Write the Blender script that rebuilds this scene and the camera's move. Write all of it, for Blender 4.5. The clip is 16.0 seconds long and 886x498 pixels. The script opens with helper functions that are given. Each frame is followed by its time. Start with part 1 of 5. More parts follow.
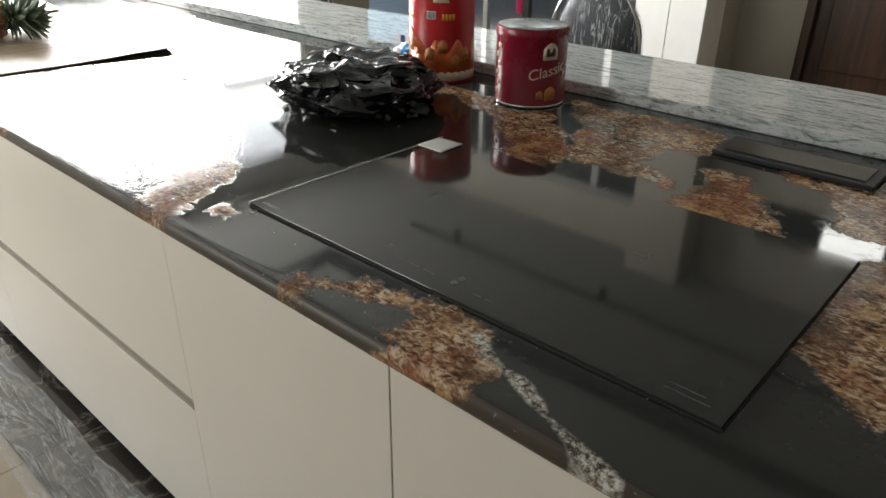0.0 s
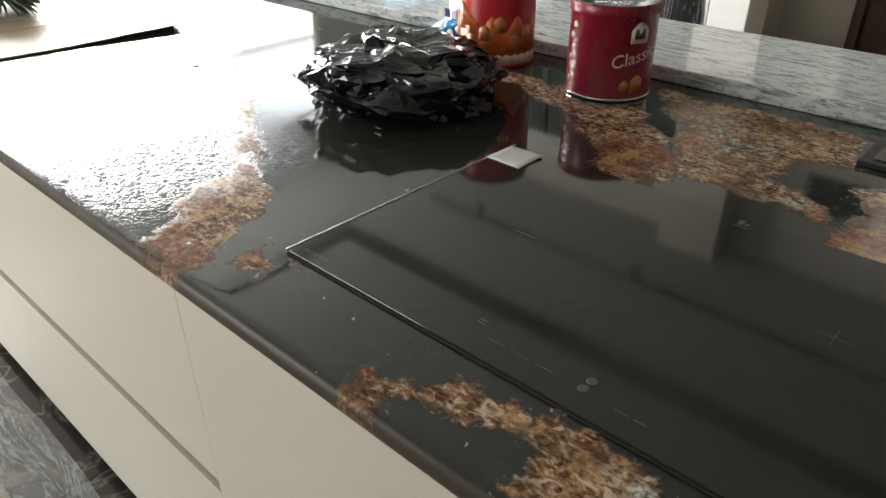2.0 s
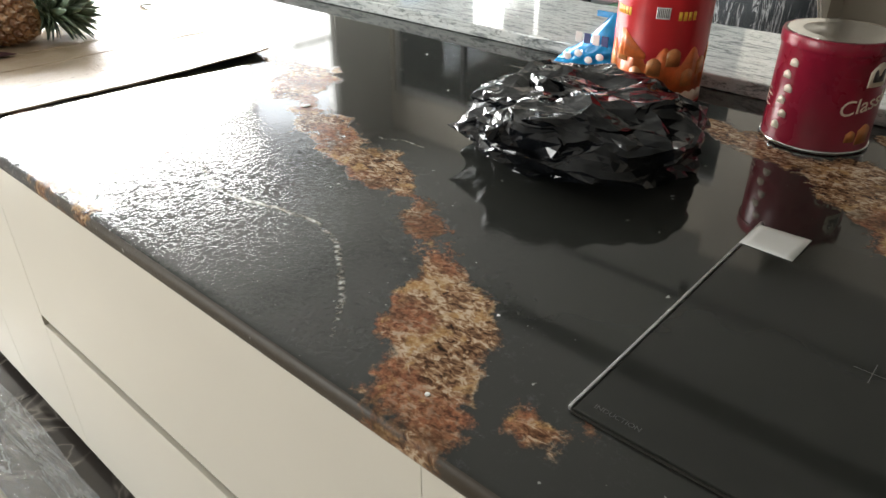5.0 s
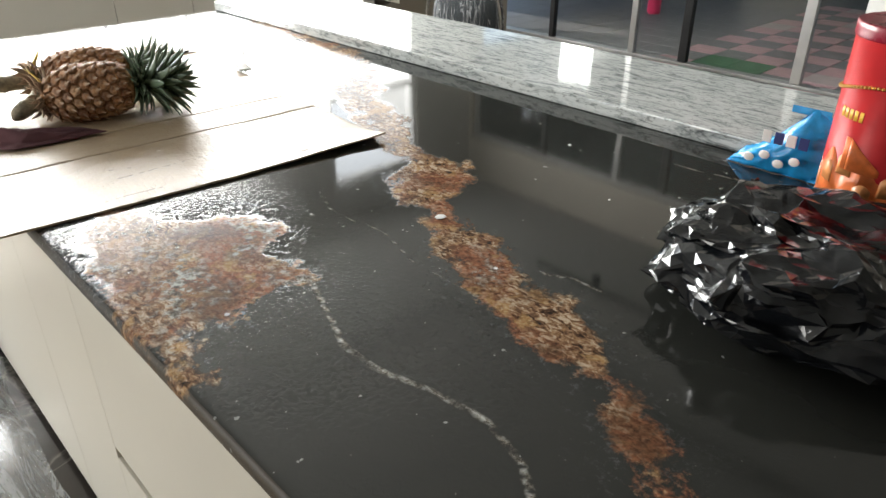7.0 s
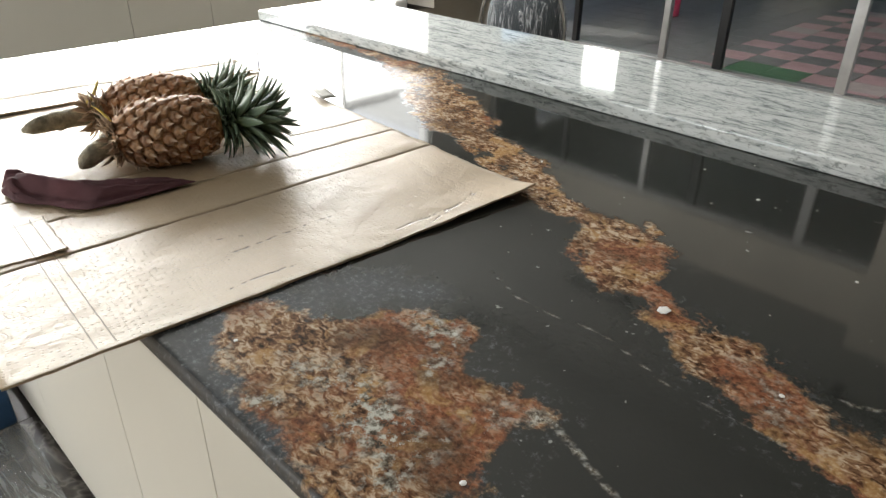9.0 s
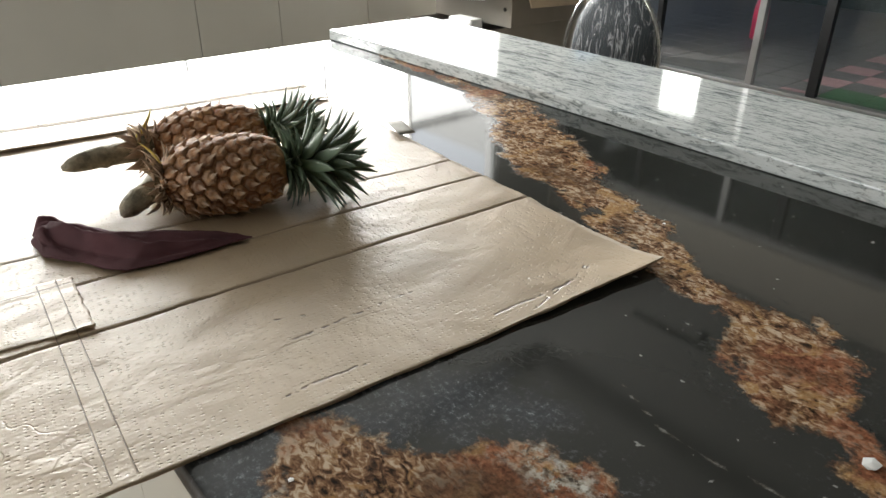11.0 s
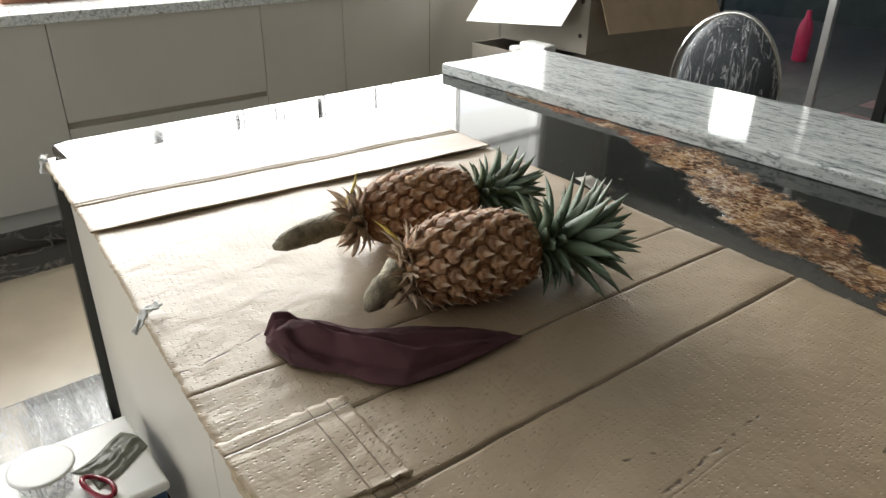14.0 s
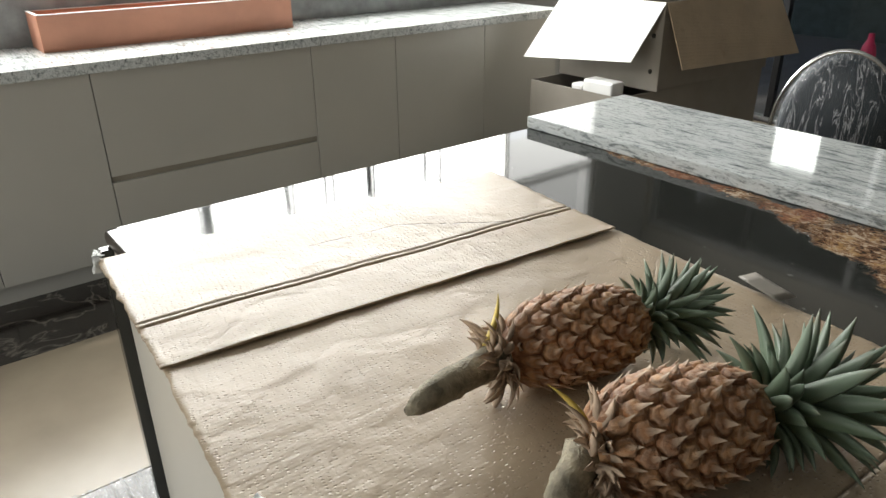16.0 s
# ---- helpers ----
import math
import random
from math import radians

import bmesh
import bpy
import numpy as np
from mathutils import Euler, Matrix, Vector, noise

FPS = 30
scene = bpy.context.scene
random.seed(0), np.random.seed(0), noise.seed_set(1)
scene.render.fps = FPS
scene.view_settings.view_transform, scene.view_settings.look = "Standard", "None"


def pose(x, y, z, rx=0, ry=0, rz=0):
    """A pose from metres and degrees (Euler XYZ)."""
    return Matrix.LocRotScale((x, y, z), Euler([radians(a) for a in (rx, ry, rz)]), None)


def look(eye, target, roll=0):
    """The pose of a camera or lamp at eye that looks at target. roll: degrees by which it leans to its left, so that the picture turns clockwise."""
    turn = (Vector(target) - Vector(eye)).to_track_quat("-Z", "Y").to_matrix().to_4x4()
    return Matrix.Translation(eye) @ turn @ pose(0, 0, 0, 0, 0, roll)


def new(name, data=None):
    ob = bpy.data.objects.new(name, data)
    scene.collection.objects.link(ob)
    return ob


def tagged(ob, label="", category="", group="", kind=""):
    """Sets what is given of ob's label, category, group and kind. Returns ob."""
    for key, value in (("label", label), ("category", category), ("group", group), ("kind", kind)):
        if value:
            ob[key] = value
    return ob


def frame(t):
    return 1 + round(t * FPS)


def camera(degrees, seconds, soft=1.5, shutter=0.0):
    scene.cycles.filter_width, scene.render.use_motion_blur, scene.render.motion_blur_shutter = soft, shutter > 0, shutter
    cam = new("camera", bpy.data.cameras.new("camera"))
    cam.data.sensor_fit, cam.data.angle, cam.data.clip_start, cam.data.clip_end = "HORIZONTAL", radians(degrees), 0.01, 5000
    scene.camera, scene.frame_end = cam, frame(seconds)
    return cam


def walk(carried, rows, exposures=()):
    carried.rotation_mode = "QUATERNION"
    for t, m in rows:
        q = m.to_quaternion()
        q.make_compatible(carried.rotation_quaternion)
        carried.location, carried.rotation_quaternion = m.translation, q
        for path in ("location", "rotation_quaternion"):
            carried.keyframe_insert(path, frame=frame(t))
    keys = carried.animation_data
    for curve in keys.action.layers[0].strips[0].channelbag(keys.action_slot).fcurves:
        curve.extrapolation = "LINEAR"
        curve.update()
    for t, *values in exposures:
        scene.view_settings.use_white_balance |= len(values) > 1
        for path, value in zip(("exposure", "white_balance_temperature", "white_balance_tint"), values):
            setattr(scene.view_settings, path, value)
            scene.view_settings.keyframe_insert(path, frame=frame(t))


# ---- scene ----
cam = camera(63.9, 16.0)
EXPOSURES = [(0.0, 0.08), (1.0, 0.12), (3.0, 0.36), (5.5, 0.32), (7.0, -0.05), (9.0, -0.17), (11.5, -0.60), (12.5, -0.74), (14.5, -0.92), (16.0, -1.07)]
PATH = [
    (0, (0.874, 0.308, 1.435), (-0.314, 1.632, 0.52), 0.7),
    (0.5, (0.82, 0.322, 1.431), (-0.394, 1.609, 0.499), 0.6),
    (1, (0.715, 0.369, 1.428), (-0.489, 1.655, 0.482), 1.0),
    (1.5, (0.624, 0.433, 1.426), (-0.562, 1.704, 0.436), 0.2),
    (2, (0.557, 0.476, 1.421), (-0.613, 1.742, 0.406), -0.1),
    (2.5, (0.509, 0.505, 1.415), (-0.652, 1.77, 0.39), 0.1),
    (3, (0.409, 0.522, 1.405), (-0.728, 1.805, 0.374), 0.3),
    (3.2, (0.366, 0.534, 1.402), (-0.766, 1.814, 0.363), -0.2),
    (5.3, (0.027, 0.462, 1.434), (-1.116, 1.74, 0.404), -0.0),
    (5.5, (-0.001, 0.469, 1.433), (-1.169, 1.74, 0.424), -0.1),
    (6, (-0.101, 0.5, 1.444), (-1.292, 1.751, 0.437), -0.3),
    (6.5, (-0.202, 0.551, 1.458), (-1.451, 1.776, 0.488), -0.8),
    (7, (-0.302, 0.596, 1.458), (-1.586, 1.797, 0.505), -0.1),
    (7.5, (-0.406, 0.604, 1.452), (-1.682, 1.812, 0.499), 0.2),
    (8, (-0.547, 0.596, 1.449), (-1.801, 1.814, 0.478), 0.6),
    (8.5, (-0.665, 0.583, 1.454), (-1.92, 1.803, 0.486), 1.1),
    (9, (-0.766, 0.562, 1.459), (-2.012, 1.796, 0.497), 0.5),
    (9.2, (-0.79, 0.559, 1.452), (-2.04, 1.795, 0.498), 0.3),
    (11.3, (-1.053, 0.696, 1.432), (-2.427, 1.816, 0.506), 0.4),
    (11.5, (-1.087, 0.683, 1.438), (-2.465, 1.8, 0.512), 0.3),
    (12, (-1.175, 0.65, 1.445), (-2.55, 1.777, 0.528), 0.6),
    (12.5, (-1.25, 0.623, 1.446), (-2.604, 1.762, 0.514), 1.3),
    (13, (-1.312, 0.58, 1.451), (-2.64, 1.745, 0.513), 1.5),
    (13.5, (-1.384, 0.536, 1.452), (-2.727, 1.697, 0.532), 1.3),
    (14, (-1.44, 0.493, 1.456), (-2.808, 1.646, 0.561), 0.8),
    (14.5, (-1.535, 0.494, 1.455), (-2.935, 1.635, 0.595), 1.1),
    (15, (-1.633, 0.507, 1.477), (-3.048, 1.644, 0.637), 0.5),
    (15.5, (-1.732, 0.531, 1.485), (-3.156, 1.658, 0.647), -0.4),
    (16, (-1.796, 0.548, 1.486), (-3.23, 1.66, 0.644), -0.7),
]
walk(cam, [(t, look(eye, target, roll)) for t, eye, target, roll in PATH], EXPOSURES)

# ---- world, sun and window light ----
world = bpy.data.worlds.new("sky")
scene.world = world
world.use_nodes = True
wn = world.node_tree.nodes
sky = wn.new("ShaderNodeTexSky")
sky.sky_type, sky.sun_disc = "NISHITA", False
sky.sun_elevation, sky.sun_rotation = radians(48), radians(250)
world.node_tree.links.new(sky.outputs[0], wn["Background"].inputs[0])
wn["Background"].inputs[1].default_value = 0.20
sun_data = bpy.data.lights.new("sun", "SUN")
sun_data.energy, sun_data.angle, sun_data.color = 2.0, radians(0.5), (1.0, 0.95, 0.88)
sun = new("sun", sun_data)
sun.matrix_world = look((-9, 9, 12), (-3, 12, 0))


def window_light(name, centre, target, width, height, radiance, colour=(1.0, 0.997, 0.955)):
    """Daylight standing in the opening of a window."""
    data = bpy.data.lights.new(name, "AREA")
    data.shape, data.size, data.size_y = "RECTANGLE", width, height
    data.energy, data.color = radiance * math.pi * width * height, colour
    ob = new(name, data)
    ob.matrix_world = look(centre, target)
    return ob


WALL_X = -5.65      # kitchen wall with the long window
DOOR_Y = 6.0        # wall with the sliding glass doors
CEIL_Z = 3.48
TOP = 0.90          # island worktop
window_light("window_light", (WALL_X - 0.09, 2.19, 2.00), (0, 2.19, 2.00), 3.98, 1.36, 33.0)
window_light("window_light", (WALL_X - 0.09, 4.72, 2.70), (0, 4.72, 2.70), 1.04, 0.80, 3.6)
window_light("window_light", (WALL_X - 0.09, 4.72, 1.66), (0, 4.72, 1.66), 1.04, 1.16, 6.5)
window_light("window_light", (-4.40, DOOR_Y + 0.16, 1.75), (-4.40, 0, 1.75), 0.36, 1.00, 11.0)
window_light("window_light", (-0.06, DOOR_Y + 0.10, 2.85), (-0.06, 0, 2.85), 0.44, 0.22, 6.0)
# unseen south source, added to brighten the island fronts and floor
window_light("window_light", (-3.4, -2.59, 1.10), (-3.4, 0, 1.10), 2.2, 2.1, 8.5)


# ---- materials ----
class Nodes:
    """Short hand for one node material."""

    def __init__(self, name):
        self.mat = bpy.data.materials.new(name)
        self.mat.use_nodes = True
        self.tree = self.mat.node_tree
        self.bsdf = self.tree.nodes["Principled BSDF"]
        self.out = self.tree.nodes["Material Output"]

    def add(self, kind, **inputs):
        node = self.tree.nodes.new("ShaderNode" + kind)
        for key, value in inputs.items():
            self.put(node, key.replace("_", " "), value)
        return node

    def put(self, node, key, value):
        socket = node.inputs[int(key)] if key.isdigit() else node.inputs[key]
        if isinstance(value, bpy.types.NodeSocket):
            self.tree.links.new(value, socket)
        else:
            socket.default_value = value

    def set(self, **inputs):
        for key, value in inputs.items():
            self.put(self.bsdf, key.replace("_", " "), value)
        return self

    def coords(self, scale=(1, 1, 1), which="Object", turn=(0, 0, 0)):
        tc = self.add("TexCoord")
        mp = self.add("Mapping", Vector=tc.outputs[which], Scale=scale)
        mp.inputs["Rotation"].default_value = turn
        return mp.outputs[0]

    def noise(self, vec, scale, detail=4.0, rough=0.55, distort=0.0):
        n = self.add("TexNoise", Vector=vec, Scale=scale, Detail=detail, Roughness=rough, Distortion=distort)
        return n.outputs["Fac"]

    def ramp(self, fac, stops, mode="LINEAR"):
        r = self.add("ValToRGB", Fac=fac)
        r.color_ramp.interpolation = mode
        els = r.color_ramp.elements
        while len(els) < len(stops):
            els.new(0.5)
        for el, (p, c) in zip(els, stops):
            el.position = p
            el.color = (c, c, c, 1) if isinstance(c, (int, float)) else (*c, 1)
        return r.outputs[0]

    def mix(self, fac, a, b, blend="MIX"):
        m = self.tree.nodes.new("ShaderNodeMix")
        m.data_type, m.blend_type = "RGBA", blend
        for sock, v in ((m.inputs[0], fac), (m.inputs[6], a), (m.inputs[7], b)):
            if isinstance(v, bpy.types.NodeSocket):
                self.tree.links.new(v, sock)
            elif isinstance(v, (int, float)):
                sock.default_value = v
            else:
                sock.default_value = (*v, 1)
        return m.outputs[2]

    def math(self, op, a, b=0.0, clamp=False):
        m = self.tree.nodes.new("ShaderNodeMath")
        m.operation, m.use_clamp = op, clamp
        for sock, v in ((m.inputs[0], a), (m.inputs[1], b)):
            if isinstance(v, bpy.types.NodeSocket):
                self.tree.links.new(v, sock)
            else:
                sock.default_value = v
        return m.outputs[0]

    def bump(self, height, strength=0.3, distance=0.01):
        b = self.add("Bump", Height=height, Strength=strength, Distance=distance)
        self.put(self.bsdf, "Normal", b.outputs[0])
        return b

    def attr(self, name):
        a = self.add("Attribute")
        a.attribute_name = name
        return a.outputs["Fac"]


def simple(name, colour, rough=0.5, metal=0.0, vary=0.12, scale=8.0, fine=120.0, bump=0.05, distance=0.002, **more):
    """A plain surface with blotches, fine grain and a slight relief."""
    n = Nodes(name)
    v = n.coords()
    big, small = n.noise(v, scale), n.noise(v, fine, 2.0)
    dark = tuple(c * (1 - vary) for c in colour)
    light = tuple(min(1, c * (1 + vary)) for c in colour)
    n.set(Base_Color=n.mix(n.ramp(big, [(0.3, 0.0), (0.7, 1.0)]), dark, light), Metallic=metal,
          Roughness=n.math("ADD", n.math("MULTIPLY", big, 0.14), rough - 0.07), **more)
    n.bump(small, bump, distance)
    return n.mat


def make_dark_granite(name, honed):
    n = Nodes(name)
    v = n.coords()
    rust, pale = n.attr("rust"), n.attr("pale")
    warp = n.noise(v, 14.0, 6.0, 0.62)
    grit = n.noise(v, 120.0, 4.0, 0.7)
    flake = n.noise(n.coords((1.0, 1.7, 1.0), turn=(0, 0, 0.5)), 68.0, 2.5, 0.60, 0.9)
    edge = n.math("ADD", rust, n.math("MULTIPLY", n.math("SUBTRACT", warp, 0.5), 0.14))
    edge = n.math("ADD", edge, n.math("MULTIPLY", n.math("SUBTRACT", grit, 0.5), 0.03))
    mask = n.ramp(n.math("ADD", n.math("MULTIPLY", edge, 75.0), 0.5), [(0.0, 0.0), (1.0, 1.0)])
    tone = n.noise(v, 21.0, 6.0, 0.74)
    brown = n.ramp(n.math("ADD", n.math("MULTIPLY", flake, 1.55), n.math("ADD", n.math("MULTIPLY", tone, 1.15), -0.81)),
                   [(0.20, (0.016, 0.011, 0.008)), (0.34, (0.075, 0.038, 0.021)), (0.47, (0.185, 0.098, 0.052)), (0.60, (0.33, 0.200, 0.112)), (0.76, (0.56, 0.44, 0.32))])
    red = n.ramp(n.noise(v, 5.0, 3.0), [(0.52, 0.0), (0.60, 0.7)])
    brown = n.mix(red, brown, n.ramp(grit, [(0.38, (0.09, 0.030, 0.016)), (0.62, (0.38, 0.145, 0.075))]))
    gold = n.ramp(n.noise(v, 19.0, 4.0, 0.65, 0.6), [(0.55, 0.0), (0.63, 0.85)])
    brown = n.mix(gold, brown, n.ramp(grit, [(0.32, (0.30, 0.15, 0.05)), (0.52, (0.42, 0.25, 0.11)), (0.68, (0.60, 0.45, 0.27))]))
    dull = n.ramp(n.noise(v, 9.0, 4.0, 0.6), [(0.52, 0.0), (0.64, 0.75)])
    brown = n.mix(dull, brown, n.ramp(grit, [(0.35, (0.030, 0.018, 0.012)), (0.7, (0.16, 0.085, 0.045))]))
    crumbs = n.ramp(n.noise(v, 44.0, 5.0, 0.75), [(0.48, 0.0), (0.54, 1.0)])
    ash = n.math("ADD", n.attr("ash"), n.math("MULTIPLY", n.math("SUBTRACT", warp, 0.5), 0.16))
    patch = n.ramp(n.math("ADD", n.math("MULTIPLY", ash, 18.0), 0.25), [(0.0, 0.0), (1.0, 1.0)])
    ashy = n.ramp(n.noise(v, 82.0, 3.0, 0.65), [(0.40, (0.05, 0.042, 0.032)), (0.49, (0.22, 0.20, 0.165)), (0.59, (0.54, 0.53, 0.47))])
    brown = n.mix(n.math("MULTIPLY", crumbs, patch), brown, ashy)
    base = n.mix(n.noise(v, 3.0, 5.0), *(((0.018, 0.019, 0.017), (0.034, 0.035, 0.031)) if not honed else ((0.035, 0.029, 0.023), (0.075, 0.060, 0.045))))
    specks = n.ramp(n.noise(v, 62.0, 2.0, 0.5), [(0.735, 0.0), (0.765, 1.0)])
    base = n.mix(n.math("MULTIPLY", specks, 0.8), base, (0.34, 0.35, 0.33))
    sep = n.add("SeparateXYZ", Vector=v)
    coarse = n.math("MULTIPLY", n.ramp(n.math("SUBTRACT", 1.55, sep.outputs["Y"]), [(0.15, 0.0), (0.40, 1.0)]),
                    n.ramp(n.math("SUBTRACT", -0.35, sep.outputs["X"]), [(0.15, 0.0), (0.45, 1.0)]))
    zone = n.ramp(n.math("ADD", n.math("MULTIPLY", rust, 4.2), 1.0), [(0.0, 0.0), (0.6, 1.0)])
    haze = n.ramp(n.math("MULTIPLY", n.ramp(n.math("ADD", n.math("MULTIPLY", rust, 14.0), 1.0), [(0.0, 0.0), (1.0, 1.0)]),
                         n.ramp(n.noise(v, 75.0, 5.0, 0.8), [(0.55, 0.0), (0.66, 1.0)])), [(0.0, 0.0), (1.0, 0.45)])
    haze = n.math("MULTIPLY", haze, n.math("ADD", n.math("MULTIPLY", coarse, 0.75), 0.25))
    slate = n.math("ADD", n.attr("slate"), n.math("MULTIPLY", n.math("SUBTRACT", n.noise(v, 18.0, 4.0), 0.5), 0.16))
    slate = n.ramp(n.math("ADD", n.math("MULTIPLY", slate, 14.0), 0.5), [(0.0, 0.0), (1.0, 0.60)])
    base = n.mix(slate, base, n.ramp(n.noise(v, 120.0, 5.0, 0.8), [(0.46, (0.045, 0.052, 0.062)), (0.56, (0.085, 0.095, 0.11)), (0.66, (0.40, 0.43, 0.46))]))
    base = n.mix(haze, base, (0.26, 0.28, 0.30) if not honed else (0.20, 0.16, 0.12))
    colour = n.mix(mask, base, brown)
    pe = n.math("ADD", pale, n.math("MULTIPLY", n.math("SUBTRACT", n.noise(v, 45.0, 4.0, 0.7), 0.5), 0.008))
    pmask = n.ramp(n.math("ADD", n.math("MULTIPLY", pe, 160.0), 0.5), [(0.0, 0.0), (1.0, 0.9)])
    colour = n.mix(pmask, colour, n.ramp(n.noise(v, 95.0, 4.0, 0.75), [(0.40, (0.04, 0.034, 0.026)), (0.48, (0.28, 0.25, 0.20)), (0.60, (0.66, 0.66, 0.62))]))
    glint = n.ramp(n.noise(v, 135.0, 3.0, 0.65), [(0.56, 1.0), (0.63, 0.25)])
    rough = n.math("ADD", n.math("MULTIPLY", n.math("MULTIPLY", n.math("MAXIMUM", mask, haze), glint), 0.07), n.math("MULTIPLY", warp, 0.04))
    relief = n.math("MULTIPLY", n.math("MAXIMUM", mask, haze), n.math("ADD", grit, n.math("MULTIPLY", flake, 0.9)))
    dull_zone = n.math("MULTIPLY", zone, coarse)
    grainy = n.math("MULTIPLY", n.ramp(n.math("SUBTRACT", 1.55, sep.outputs["Y"]), [(0.22, 0.0), (0.48, 1.0)]),
                    n.math("MULTIPLY", n.ramp(n.math("SUBTRACT", -0.30, sep.outputs["X"]), [(0.05, 0.0), (0.20, 1.0)]), n.ramp(n.math("ADD", sep.outputs["X"], 1.35), [(0.05, 0.0), (0.30, 1.0)])))
    dull_zone = n.math("MAXIMUM", dull_zone, grainy)
    n.set(Base_Color=colour, Roughness=n.math("ADD", rough, n.math("ADD", n.math("MULTIPLY", dull_zone, 0.045), 0.03 + honed)), Specular_IOR_Level=n.math("SUBTRACT", 0.56 if not honed else 0.2, n.math("MULTIPLY", n.math("MULTIPLY", mask, glint), 0.47 if not honed else 0.1)))
    zone = n.math("MULTIPLY", zone, n.math("ADD", n.math("MULTIPLY", coarse, 0.97), 0.03))
    relief = n.math("ADD", relief, n.math("MULTIPLY", zone, n.math("MULTIPLY", n.ramp(n.noise(v, 120.0, 3.0, 0.6), [(0.50, 0.0), (0.60, 1.0)]), 0.22)))
    relief = n.math("ADD", relief, n.math("MULTIPLY", grainy, n.math("MULTIPLY", n.ramp(n.noise(v, 165.0, 3.0, 0.6), [(0.48, 0.0), (0.62, 1.0)]), 0.66)))
    n.bump(n.math("ADD", relief, n.math("MULTIPLY", n.noise(v, 30.0, 3.0), 0.03)), 0.16, 0.0015)
    return n.mat


def make_pale_granite():
    n = Nodes("pale_granite")
    v = n.coords((7.0, 40.0, 40.0), turn=(0, 0, 0.2))
    streak = n.noise(v, 1.0, 9.0, 0.72, 1.5)
    fleck = n.noise(n.coords((60, 150, 150)), 1.0, 4.0, 0.7)
    col = n.ramp(streak, [(0.33, (0.10, 0.115, 0.115)), (0.42, (0.38, 0.41, 0.41)), (0.49, (0.66, 0.69, 0.68)), (0.72, (0.80, 0.82, 0.81))])
    col = n.mix(n.ramp(fleck, [(0.55, 0.0), (0.62, 0.60)]), col, (0.10, 0.115, 0.108))
    n.set(Base_Color=col, Roughness=n.math("ADD", n.math("MULTIPLY", fleck, 0.06), 0.03), Specular_IOR_Level=0.6)
    return n.mat


# cracks in the cardboard: from, to, width
CRACKS = ((-1.585, 1.261, -1.582, 1.399, 0.0035), (-1.582, 1.399, -1.603, 1.510, 0.0035), (-1.557, 1.301, -1.602, 1.469, 0.003), (-1.708, 1.011, -1.707, 1.214, 0.0035),
          (-1.613, 0.962, -1.604, 1.068, 0.003), (-1.761, 1.020, -1.746, 1.059, 0.004), (-2.951, 1.112, -2.928, 1.310, 0.003), (-2.928, 1.310, -2.803, 1.473, 0.003),
          (-2.803, 1.473, -2.752, 1.601, 0.003), (-2.216, 0.716, -2.246, 0.890, 0.0025))
# pressed fold lines: from, to, width
FOLDS = ((-1.888, 0.6775, -1.846, 1.588, 0.0036), (-2.036, 0.6905, -1.980, 1.597, 0.0022), (-2.1665, 0.702, -2.085, 1.605, 0.0016), (-2.060, 0.800, -1.600, 0.765, 0.0012), (-2.055, 0.825, -1.600, 0.790, 0.0012))


